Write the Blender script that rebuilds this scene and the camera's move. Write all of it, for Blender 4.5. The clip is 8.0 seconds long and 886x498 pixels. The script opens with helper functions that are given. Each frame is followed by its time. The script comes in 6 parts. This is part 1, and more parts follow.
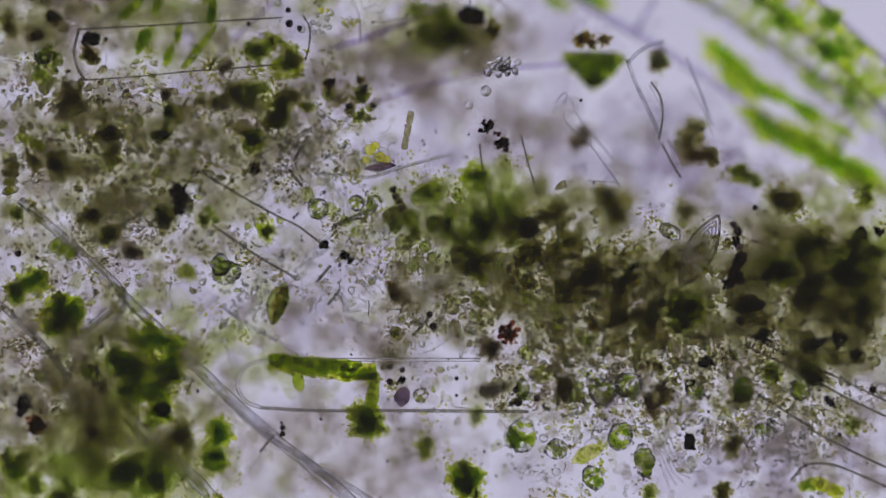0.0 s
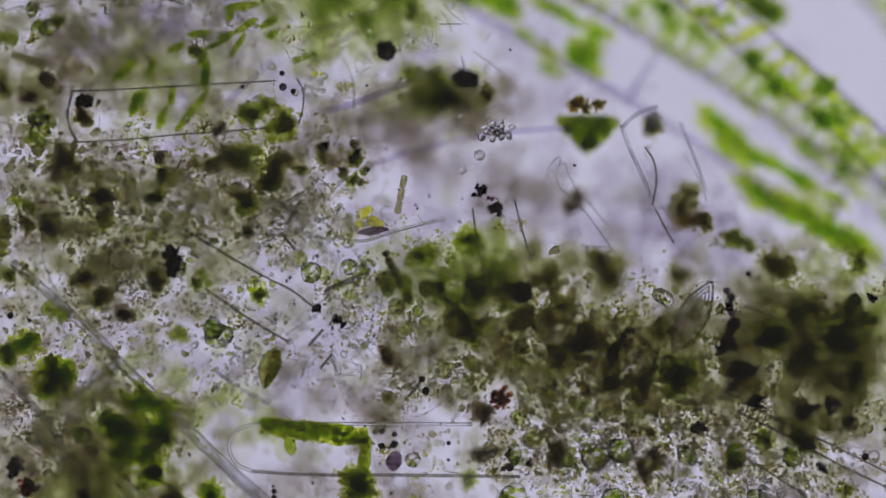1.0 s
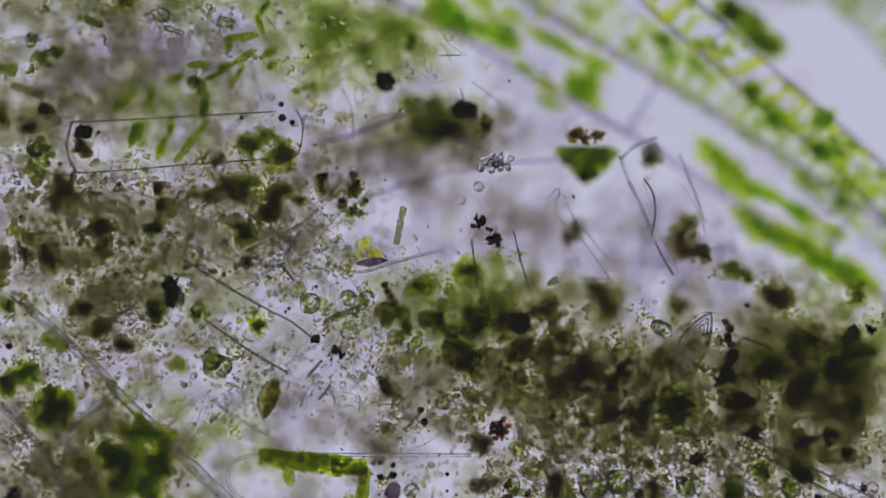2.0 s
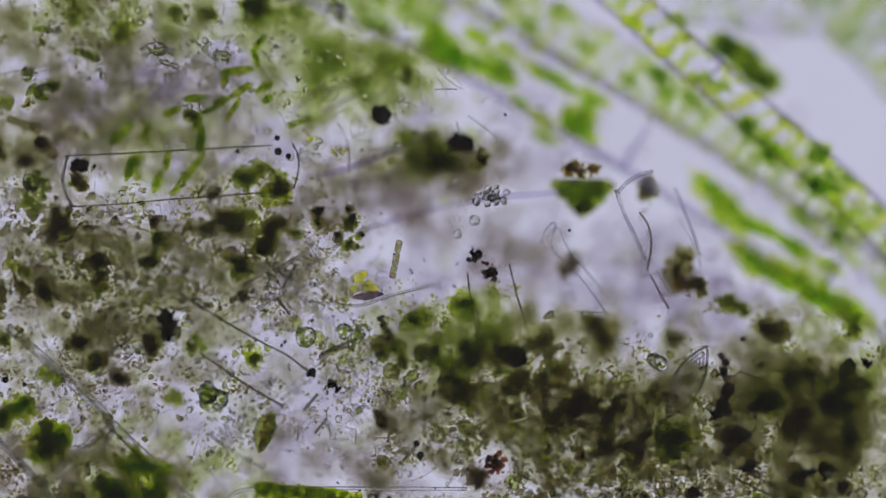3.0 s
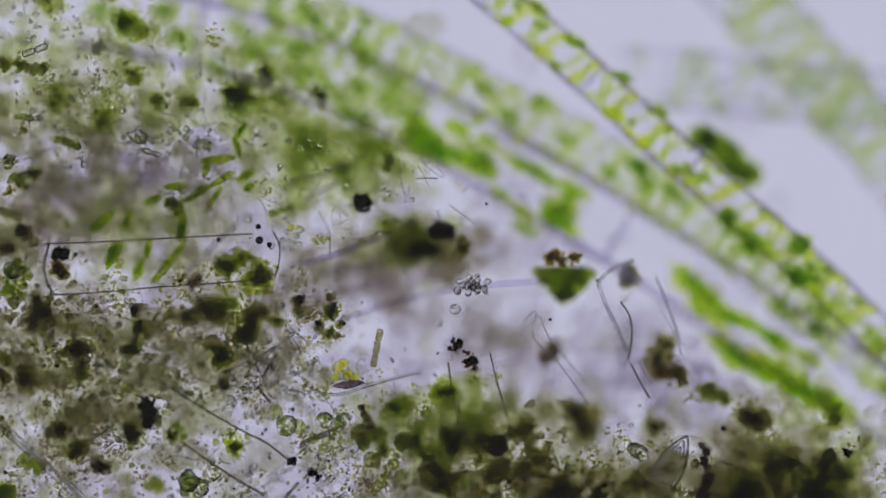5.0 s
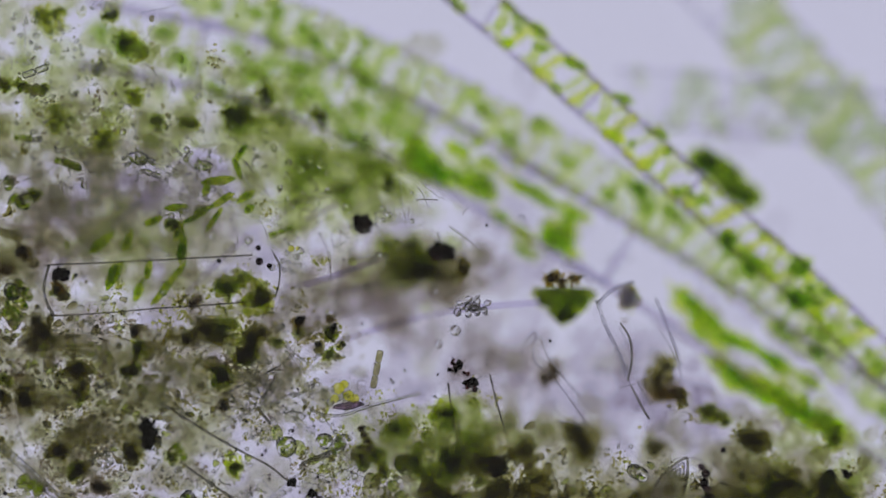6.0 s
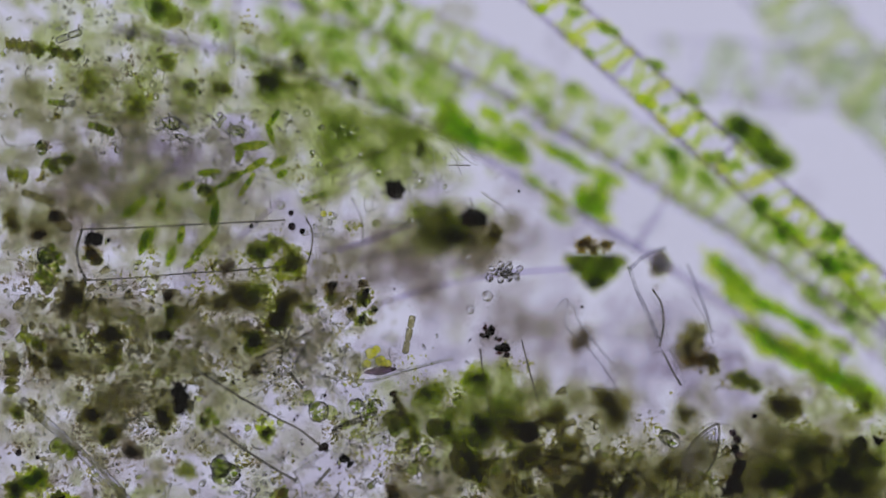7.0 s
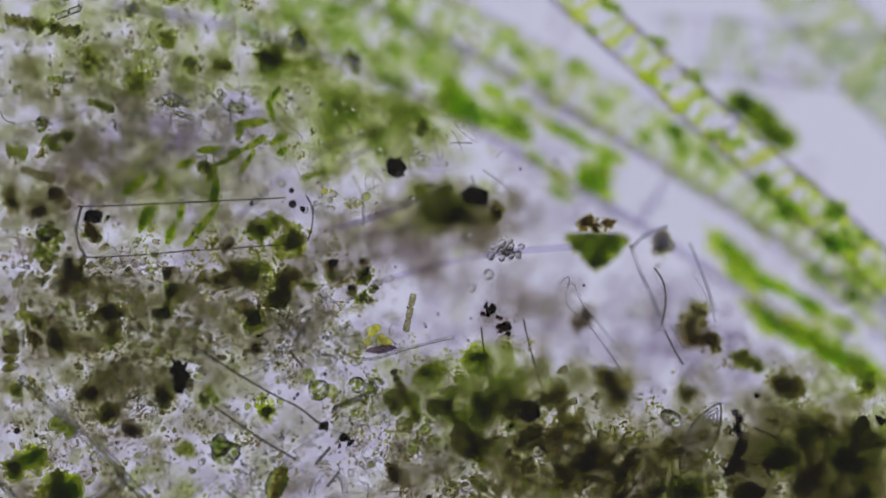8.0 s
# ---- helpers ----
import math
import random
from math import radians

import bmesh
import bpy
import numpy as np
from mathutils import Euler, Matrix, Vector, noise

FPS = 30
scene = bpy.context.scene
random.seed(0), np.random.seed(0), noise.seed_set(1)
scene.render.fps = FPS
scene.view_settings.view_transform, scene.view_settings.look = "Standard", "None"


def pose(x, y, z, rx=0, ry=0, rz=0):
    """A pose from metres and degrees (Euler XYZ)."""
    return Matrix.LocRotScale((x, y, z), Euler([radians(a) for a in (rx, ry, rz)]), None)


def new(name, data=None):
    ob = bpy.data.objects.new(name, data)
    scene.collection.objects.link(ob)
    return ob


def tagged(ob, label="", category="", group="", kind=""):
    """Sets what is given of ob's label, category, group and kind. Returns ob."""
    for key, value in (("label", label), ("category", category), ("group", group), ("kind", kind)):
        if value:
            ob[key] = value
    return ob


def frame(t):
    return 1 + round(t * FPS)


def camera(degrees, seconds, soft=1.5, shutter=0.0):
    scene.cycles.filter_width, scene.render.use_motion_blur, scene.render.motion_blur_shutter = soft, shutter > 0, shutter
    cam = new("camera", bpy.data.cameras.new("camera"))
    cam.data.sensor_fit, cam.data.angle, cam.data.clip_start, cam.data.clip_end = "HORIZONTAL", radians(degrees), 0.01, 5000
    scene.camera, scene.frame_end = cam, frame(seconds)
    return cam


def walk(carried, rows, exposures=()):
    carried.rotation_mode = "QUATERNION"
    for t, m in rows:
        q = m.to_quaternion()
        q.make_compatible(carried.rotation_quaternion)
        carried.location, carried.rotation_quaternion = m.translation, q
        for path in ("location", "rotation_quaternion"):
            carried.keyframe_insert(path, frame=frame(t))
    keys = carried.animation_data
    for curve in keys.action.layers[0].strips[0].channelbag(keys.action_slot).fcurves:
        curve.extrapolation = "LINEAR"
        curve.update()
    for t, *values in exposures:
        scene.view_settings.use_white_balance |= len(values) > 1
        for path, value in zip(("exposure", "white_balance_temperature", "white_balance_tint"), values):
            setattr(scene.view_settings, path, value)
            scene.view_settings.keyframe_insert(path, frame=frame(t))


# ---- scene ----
# A wet mount of pond debris seen through a microscope. The model is enlarged: one metre stands for
# about a quarter of a millimetre of the slide. Plane z = 0 is the sharp plane.
cam = camera(22.18, 8.0, soft=1.5)
cam.data.dof.use_dof = True
cam.data.dof.focus_distance = 4.0
cam.data.dof.aperture_fstop = 0.13
scene.cycles.transparent_max_bounces = 80
scene.cycles.max_bounces = 20
scene.cycles.transmission_bounces = 20
walk(cam, [
    (0, pose(0.7840, -0.4410, 4.0000, 0, 0, 0.000)),
    (0.3, pose(0.7850, -0.4150, 3.9960, 0, 0, 0.100)),
    (0.4, pose(0.7857, -0.3960, 3.9950, 0, 0, 0.135)),
    (0.5, pose(0.7866, -0.3853, 3.9940, 0, 0, 0.166)),
    (0.9, pose(0.7957, -0.3375, 3.9950, 0, 0, 0.280)),
    (1, pose(0.7963, -0.3271, 3.9950, 0, 0, 0.301)),
    (1.1, pose(0.8005, -0.3215, 3.9950, 0, 0, 0.310)),
    (1.2, pose(0.7906, -0.3195, 3.9950, 0, 0, 0.325)),
    (1.3, pose(0.7853, -0.3155, 3.9950, 0, 0, 0.340)),
    (1.4, pose(0.7852, -0.2995, 3.9950, 0, 0, 0.355)),
    (1.5, pose(0.7854, -0.2911, 3.9953, 0, 0, 0.364)),
    (1.7, pose(0.7904, -0.2831, 3.9960, 0, 0, 0.370)),
    (2.8, pose(0.8037, -0.2334, 3.9975, 0, 0, 0.380)),
    (3, pose(0.8047, -0.2124, 3.9979, 0, 0, 0.385)),
    (3.2, pose(0.8187, -0.1734, 3.9970, 0, 0, 0.410)),
    (3.3, pose(0.8140, -0.1705, 3.9960, 0, 0, 0.425)),
    (3.5, pose(0.8119, -0.1492, 3.9949, 0, 0, 0.453)),
    (3.6, pose(0.8089, -0.1440, 3.9960, 0, 0, 0.470)),
    (3.7, pose(0.8015, -0.1460, 3.9970, 0, 0, 0.490)),
    (3.8, pose(0.8035, -0.1432, 3.9980, 0, 0, 0.505)),
    (4, pose(0.8130, -0.1354, 3.9997, 0, 0, 0.531)),
    (4.2, pose(0.8248, -0.1226, 3.9990, 0, 0, 0.490)),
    (4.5, pose(0.8293, -0.1075, 3.9978, 0, 0, 0.433)),
    (4.7, pose(0.8363, -0.0835, 3.9980, 0, 0, 0.460)),
    (5.8, pose(0.8378, -0.0230, 3.9998, 0, 0, 0.550)),
    (6, pose(0.8368, -0.0170, 3.9999, 0, 0, 0.554)),
    (6.2, pose(0.8288, -0.0160, 4.0020, 0, 0, 0.545)),
    (6.3, pose(0.8168, -0.0150, 4.0040, 0, 0, 0.540)),
    (6.4, pose(0.8020, -0.0135, 4.0060, 0, 0, 0.530)),
    (6.5, pose(0.7969, -0.0211, 4.0090, 0, 0, 0.529)),
    (6.6, pose(0.7949, -0.0560, 4.0090, 0, 0, 0.570)),
    (6.8, pose(0.7895, -0.0745, 4.0080, 0, 0, 0.640)),
    (7, pose(0.7802, -0.0786, 4.0070, 0, 0, 0.712)),
    (7.5, pose(0.7817, -0.0817, 3.9990, 0, 0, 0.723)),
    (7.8, pose(0.7825, -0.0880, 3.9940, 0, 0, 0.780)),
    (8, pose(0.7788, -0.1175, 3.9880, 0, 0, 0.822)),
], exposures=[(0, -0.06, 6600, 10), (1.5, -0.05, 6550, 7.5), (3, 0, 6500, 6), (8, 0, 6500, 6)])

# ---- light: the lamp disc below the slide, seen through the whole preparation ----
# even grey fill from all round, added to lift and tint the darks
world = bpy.data.worlds.new("room_fill")
scene.world = world
world.use_nodes = True
world.node_tree.nodes["Background"].inputs[0].default_value = (0.54, 0.52, 0.50, 1)
world.node_tree.nodes["Background"].inputs[1].default_value = 0.34
LAMP = (0.560, 0.547, 0.722)

MATS = {}


def nodes_of(name):
    m = bpy.data.materials.new(name)
    m.use_nodes = True
    t = m.node_tree
    t.nodes.clear()
    return m, t.nodes, t.links


def lamp_material():
    m, n, l = nodes_of("lamp_glow")
    out, em = n.new("ShaderNodeOutputMaterial"), n.new("ShaderNodeEmission")
    em.inputs[0].default_value = (*LAMP, 1)
    em.inputs[1].default_value = 1.0
    l.new(em.outputs[0], out.inputs[0])
    return m


def tissue(name, thin, thick, grain=30.0, body=0.1, base=(0.08, 0.08, 0.04), refr=0.0, ior=1.06, vary=0.16, contrast=0.24, bump=0.0):
    """Light-absorbing matter: what passes is tinted from thin to thick by two scales of grain; body is the
    share that is solid, refr the share that bends light."""
    m, n, l = nodes_of(name)
    out = n.new("ShaderNodeOutputMaterial")
    co, info = n.new("ShaderNodeTexCoord"), n.new("ShaderNodeObjectInfo")
    off = n.new("ShaderNodeVectorMath")
    off.operation = "MULTIPLY_ADD"
    off.inputs[1].default_value = (1, 1, 1)
    jump = n.new("ShaderNodeVectorMath")
    jump.operation = "SCALE"
    jump.inputs[0].default_value = (7, 3, 5)
    l.new(info.outputs["Random"], jump.inputs["Scale"])
    geo = n.new("ShaderNodeNewGeometry")
    l.new(geo.outputs["Position"], off.inputs[0])
    l.new(jump.outputs[0], off.inputs[2])
    fine, wide = n.new("ShaderNodeTexNoise"), n.new("ShaderNodeTexNoise")
    fine.inputs["Scale"].default_value, wide.inputs["Scale"].default_value = grain * 3, grain * 1.1
    fine.inputs["Detail"].default_value, wide.inputs["Detail"].default_value = 3, 2
    l.new(off.outputs[0], fine.inputs["Vector"])
    l.new(off.outputs[0], wide.inputs["Vector"])
    mott = n.new("ShaderNodeTexVoronoi")
    mott.inputs["Scale"].default_value = grain * 5
    l.new(off.outputs[0], mott.inputs["Vector"])
    soft = n.new("ShaderNodeMath")
    soft.operation = "MULTIPLY_ADD"
    soft.inputs[1].default_value, soft.inputs[2].default_value = 0.5, -0.25
    l.new(mott.outputs["Distance"], soft.inputs[0])
    lift = n.new("ShaderNodeMath")
    lift.operation = "MULTIPLY_ADD"
    lift.inputs[1].default_value, lift.inputs[2].default_value = 2.2, -0.6
    l.new(wide.outputs[0], lift.inputs[0])
    keen = n.new("ShaderNodeMath")
    keen.operation = "MULTIPLY_ADD"
    keen.inputs[1].default_value, keen.inputs[2].default_value = 1.6, -0.3
    l.new(fine.outputs[0], keen.inputs[0])
    both = n.new("ShaderNodeMath")
    l.new(keen.outputs[0], both.inputs[0])
    l.new(lift.outputs[0], both.inputs[1])
    add = n.new("ShaderNodeMath")
    l.new(both.outputs[0], add.inputs[0])
    l.new(soft.outputs[0], add.inputs[1])
    isl = n.new("ShaderNodeMath")
    isl.operation = "MULTIPLY_ADD"
    isl.inputs[1].default_value = vary * 2
    l.new(geo.outputs["Random Per Island"], isl.inputs[0])
    l.new(add.outputs[0], isl.inputs[2])
    rng = n.new("ShaderNodeMapRange")
    rng.inputs["From Min"].default_value, rng.inputs["From Max"].default_value = 1 - contrast + vary * 0.4, 1 + contrast + vary * 1.6
    l.new(isl.outputs[0], rng.inputs["Value"])
    mix = n.new("ShaderNodeMix")
    mix.data_type = "RGBA"
    mix.inputs[6].default_value, mix.inputs[7].default_value = (*thin, 1), (*thick, 1)
    l.new(rng.outputs[0], mix.inputs[0])
    clear = n.new("ShaderNodeBsdfTransparent")
    l.new(mix.outputs[2], clear.inputs[0])
    last = clear
    if refr > 0:
        bend, share = n.new("ShaderNodeBsdfRefraction"), n.new("ShaderNodeMixShader")
        bend.inputs["IOR"].default_value, bend.inputs["Roughness"].default_value = ior, 0.0
        share.inputs[0].default_value = refr
        l.new(mix.outputs[2], bend.inputs["Color"])
        relief = n.new("ShaderNodeBump")
        relief.inputs["Strength"].default_value, relief.inputs["Distance"].default_value = bump, 0.006
        l.new(add.outputs[0], relief.inputs["Height"])
        l.new(relief.outputs[0], bend.inputs["Normal"])
        l.new(clear.outputs[0], share.inputs[1])
        l.new(bend.outputs[0], share.inputs[2])
        last = share
    if body > 0:
        solid, share = n.new("ShaderNodeBsdfDiffuse"), n.new("ShaderNodeMixShader")
        solid.inputs[0].default_value = (*base, 1)
        share.inputs[0].default_value = body
        l.new(last.outputs[0], share.inputs[1])
        l.new(solid.outputs[0], share.inputs[2])
        last = share
    l.new(last.outputs[0], out.inputs[0])
    MATS[name] = m
    return m


# thin, thick: what each wall of a piece lets through
GREEN = tissue("chloroplast_green", (0.965, 0.985, 0.62), (0.83, 0.89, 0.22), 40, 0.01, (0.06, 0.12, 0.02))
LIME = tissue("lime_chloroplast", (0.98, 0.994, 0.76), (0.895, 0.962, 0.38), 40, 0.005, (0.06, 0.12, 0.02), vary=.35)
PALE = tissue("pale_chloroplast", (0.972, 0.99, 0.84), (0.88, 0.95, 0.58), 26, 0.01, (0.06, 0.12, 0.02))
PLASM = tissue("pale_cytoplasm", (0.978, 0.99, 0.935), (0.95, 0.975, 0.86), 24, 0.0)
MILD = tissue("mild_chloroplast", (0.97, 0.985, 0.89), (0.875, 0.925, 0.68), 26, 0.005, (0.06, 0.12, 0.02))
FAINT = tissue("faint_chloroplast", (0.975, 0.985, 0.93), (0.88, 0.92, 0.79), 14, 0.0, (0.06, 0.12, 0.02))
SPINDLE = tissue("spindle_green", (0.90, 0.95, 0.46), (0.62, 0.74, 0.11), 60, 0.02, (0.06, 0.12, 0.02), refr=0.3, ior=1.04, bump=0.5)
DEEP = tissue("deep_green", (0.965, 0.972, 0.66), (0.65, 0.70, 0.10), 42, 0.03, (0.04, 0.09, 0.02), refr=0.35, bump=1.0, vary=.4)
LEAF = tissue("green_detritus", (0.985, 0.987, 0.84), (0.76, 0.795, 0.28), 42, 0.015, (0.06, 0.10, 0.03), refr=0.25, bump=1.0, vary=.4)
EPIPHYTE = tissue("epiphyte_green", (0.93, 0.96, 0.62), (0.64, 0.74, 0.26), 30, 0.02, (0.05, 0.09, 0.02))
OLIVE = tissue("olive_detritus", (0.98, 0.975, 0.85), (0.66, 0.64, 0.24), 44, 0.02, (0.10, 0.09, 0.05), refr=0.25, bump=1.0, vary=.4)
AMBER = tissue("amber_detritus", (0.985, 0.955, 0.74), (0.68, 0.59, 0.25), 44, 0.02, (0.10, 0.08, 0.03), refr=0.25, bump=1.0, vary=.4)
BROWN = tissue("brown_detritus", (0.985, 0.972, 0.935), (0.65, 0.60, 0.45), 44, 0.02, (0.10, 0.08, 0.06), refr=0.25, bump=1.0, vary=.4)
SILT = tissue("brown_silt", (0.97, 0.96, 0.92), (0.66, 0.62, 0.48), 60, 0.02, (0.10, 0.08, 0.06), refr=0.4, ior=1.1, bump=0.5)
GREY = tissue("grey_flock", (0.97, 0.965, 0.955), (0.80, 0.79, 0.77), 44, 0.01, (0.12, 0.11, 0.10), refr=0.2, bump=1.0)
HAZE_OLIVE = tissue("olive_haze", (0.985, 0.981, 0.950), (0.850, 0.855, 0.755), 36, 0.006, (0.10, 0.09, 0.05))
HAZE_BROWN = tissue("brown_haze", (0.985, 0.978, 0.970), (0.860, 0.847, 0.812), 36, 0.006, (0.10, 0.08, 0.06))
HAZE_LEAF = tissue("green_haze", (0.982, 0.987, 0.93), (0.86, 0.89, 0.70), 32, 0.005, (0.06, 0.10, 0.03))
HAZE_GREY = tissue("grey_haze", (0.990, 0.987, 0.991), (0.937, 0.929, 0.940), 40, 0.004, (0.12, 0.11, 0.10))
BLACK = tissue("black_pigment", (0.40, 0.30, 0.33), (0.05, 0.035, 0.045), 60, 0.2, (0.02, 0.015, 0.02))
PLUM = tissue("dark_plum_pigment", (0.66, 0.56, 0.64), (0.20, 0.14, 0.20), 60, 0.08, (0.03, 0.02, 0.03))
EMBER = tissue("red_black_pigment", (0.50, 0.24, 0.22), (0.09, 0.035, 0.04), 60, 0.08, (0.02, 0.01, 0.01))
RUST = tissue("rust_pigment", (0.86, 0.60, 0.38), (0.36, 0.15, 0.08), 60, 0.06, (0.06, 0.02, 0.01))
YOLK = tissue("yellow_oil", (0.99, 0.99, 0.68), (0.93, 0.94, 0.30), 50, 0.01, (0.3, 0.3, 0.05), refr=0.6, ior=1.1)
SHARD = tissue("clear_granule", (0.985, 0.985, 0.97), (0.80, 0.81, 0.76), 80, 0.0, refr=0.7, ior=1.13, bump=0.6)
GLASSY = tissue("clear_wall", (0.985, 0.985, 0.98), (0.91, 0.915, 0.90), 40, 0.0, refr=0.92, ior=1.3, bump=0.2)
# the violet in both walls paints the colour fringe light leaves along edges
WALL = tissue("fringed_cell_wall", (0.93, 0.91, 0.96), (0.74, 0.70, 0.83), 12, 0.01, refr=0.4, ior=1.10)
SOFTWALL = tissue("soft_wall", (0.97, 0.96, 0.985), (0.88, 0.86, 0.93), 12, 0.0)
SHEATH = tissue("filament_sheath", (0.994, 0.994, 0.994), (0.98, 0.98, 0.984), 6, 0.0)
CELL = tissue("green_cell", (0.96, 0.975, 0.80), (0.72, 0.78, 0.38), 80, 0.01, (0.05, 0.09, 0.03), refr=0.6, ior=1.13, bump=0.4)
DARKCELL = tissue("dark_cell", (0.93, 0.92, 0.80), (0.55, 0.53, 0.30), 80, 0.03, (0.05, 0.05, 0.03), refr=0.55, ior=1.12, bump=0.4)
LINE = tissue("dark_thread", (0.80, 0.79, 0.74), (0.48, 0.47, 0.42), 60, 0.02, refr=0.5, ior=1.12)
HYPHA = tissue("clear_thread", (0.985, 0.985, 0.985), (0.92, 0.92, 0.92), 30, 0.0, refr=0.85, ior=1.13)

STOUT = tissue("stout_thread", (0.95, 0.95, 0.955), (0.78, 0.78, 0.80), 24, 0.0, refr=0.7, ior=1.13)

# ---- mesh tools ----


def link(name, bm, mat, smooth=True):
    me = bpy.data.meshes.new(name)
    bm.to_mesh(me)
    bm.free()
    if smooth:
        me.polygons.foreach_set("use_smooth", [True] * len(me.polygons))
    me.materials.append(mat)
    return new(name, me)


def part(name, bm, mat, parent, label="", smooth=True):
    ob = link(name, bm, mat, smooth)
    ob.parent = parent
    if label:
        tagged(ob, label)
    return ob


def thing(name, at, label, category, group="", turn=0):
    e = new(name)
    e.empty_display_size = 0.01
    e.matrix_basis = pose(*at[:3], 0, 0, turn)
    return tagged(e, label, category, group)


def blob(bm, c, r, rng, sub=2, lump=0.25, turn=None):
    """A lumpy closed body with half-axes r about c."""
    made = bmesh.ops.create_icosphere(bm, subdivisions=sub, radius=1.0)["verts"]
    seed = Vector((rng.uniform(-50, 50), rng.uniform(-50, 50), rng.uniform(-50, 50)))
    m = turn or Euler((0, 0, 0)).to_matrix()
    for v in made:
        p = v.co.copy()
        k = 1 + lump * (noise.noise(p * 1.3 + seed) + 0.5 * noise.noise(p * 3.1 + seed))
        if sub > 2:
            k += lump * 0.3 * noise.noise(p * 7.3 + seed)
        if sub > 3:
            k += lump * 0.28 * noise.noise(p * 13 + seed)
        v.co = Vector(c) + m @ Vector((p.x * r[0] * k, p.y * r[1] * k, p.z * r[2] * k))
    return made


def rod(bm, a, b, r, rng, sub=2, lump=0.1, flat=1.0):
    """A lumpy spindle or capsule from a to b with half-width r."""
    a, b = Vector(a), Vector(b)
    d = b - a
    q = d.to_track_quat("X", "Z").to_matrix()
    blob(bm, (a + b) / 2, (d.length / 2, r, r * flat), rng, sub, lump, q)


def sweep(bm, pts, radius, segs=8, cap=True, flat=1.0):
    """A tube along pts; radius is a number or a function of 0..1."""
    pts = [Vector(p) for p in pts]
    rings, count = [], len(pts)
    for i, p in enumerate(pts):
        d = (pts[min(i + 1, count - 1)] - pts[max(i - 1, 0)]).normalized()
        side = d.cross(Vector((0, 0, 1)))
        side = side.normalized() if side.length > 1e-4 else Vector((1, 0, 0))
        up = side.cross(d).normalized()
        r = radius(i / (count - 1)) if callable(radius) else radius
        rings.append([bm.verts.new(p + side * (r * math.cos(2 * math.pi * k / segs)) + up * (r * flat * math.sin(2 * math.pi * k / segs))) for k in range(segs)])
    for a, b in zip(rings, rings[1:]):
        for k in range(segs):
            bm.faces.new((a[k], a[(k + 1) % segs], b[(k + 1) % segs], b[k]))
    if cap:
        bm.faces.new(rings[0][::-1])
        bm.faces.new(rings[-1])


def arc(ctrl, count=24):
    """A smooth line through the control points."""
    c = [Vector(p[:3]) for p in ctrl]
    c = [c[0] * 2 - c[1]] + c + [c[-1] * 2 - c[-2]]
    out, spans = [], len(c) - 3
    for i in range(count + 1):
        s = min(i / count * spans, spans - 1e-6)
        k, t = int(s), s - int(s)
        a, b, d, e = c[k], c[k + 1], c[k + 2], c[k + 3]
        out.append(0.5 * (2 * b + (d - a) * t + (2 * a - 5 * b + 4 * d - e) * t * t + (3 * b - a - 3 * d + e) * t * t * t))
    return out


def unit_ball(sub):
    bm = bmesh.new()
    bmesh.ops.create_icosphere(bm, subdivisions=sub, radius=1.0)
    out = np.array([v.co[:] for v in bm.verts]), np.array([[v.index for v in f.verts] for f in bm.faces])
    bm.free()
    return out


BEAD, PEBBLE = unit_ball(1), unit_ball(2)


def beads(rs, spots, jag=.3, shape=None):
    """Rough little grains as vertices and faces; spots: rows of place and three half-axes."""
    vs, fs, base = [], [], 0
    co, fa = shape or BEAD
    for row in spots:
        k = 1 + jag * rs.uniform(-1, 1, (len(co), 1))
        a, b = rs.uniform(0, 6.28, 2)
        m = np.array(Euler((b, 0, a)).to_matrix())
        vs.append((co * k * np.array(row[3:6])) @ m.T + np.array(row[:3]))
        fs.append(fa + base)
        base += len(co)
    return np.concatenate(vs), np.concatenate(fs)


def mesh_of(name, pieces):
    """One mesh from (vertices, faces, material) pieces."""
    me = bpy.data.meshes.new(name)
    vs, fs, mi, base = [], [], [], 0
    for k, (v, f, mat) in enumerate(pieces):
        vs.append(v)
        fs.append(f + base)
        mi += [k] * len(f)
        base += len(v)
        me.materials.append(mat)
    me.from_pydata(np.concatenate(vs).tolist(), [], np.concatenate(fs).tolist())
    me.polygons.foreach_set("material_index", mi)
    me.polygons.foreach_set("use_smooth", [True] * len(mi))
    return me


def rough_ball(rng, r, lump, at=(0, 0, 0), sub=4):
    bm = bmesh.new()
    blob(bm, at, r, rng, sub, lump)
    bm.verts.index_update()
    out = np.array([v.co[:] for v in bm.verts]), np.array([[v.index for v in f.verts] for f in bm.faces])
    bm.free()
    return out


def crowd(seed, count, size, hubs=9, spread=.68, flat=.6):
    """Places and sizes of grains inside the unit ball: most about its middle, the rest round a few hubs."""
    rs = np.random.RandomState(seed)
    rows = []
    hub = [(math.cos(a) * d, math.sin(a) * d, w) for a, d, w in zip(rs.uniform(0, 6.28, hubs), spread * np.sqrt(rs.uniform(0, 1, hubs)), rs.uniform(.12, .26, hubs))]
    for k in range(count):
        h = hub[k % hubs] if k % 2 else (0, 0, .40)
        s = size * rs.uniform(.5, 1.5)
        x, y, z = np.clip(rs.normal(0, 1, 3), -1.9, 1.9)
        rows.append((h[0] + x * h[2], h[1] + y * h[2], z * h[2] * flat, s * rs.uniform(1, 1.5), s, s * .8))
    return rs, rows


def local(at, p):
    return Vector(p[:3]) - Vector(at[:3])


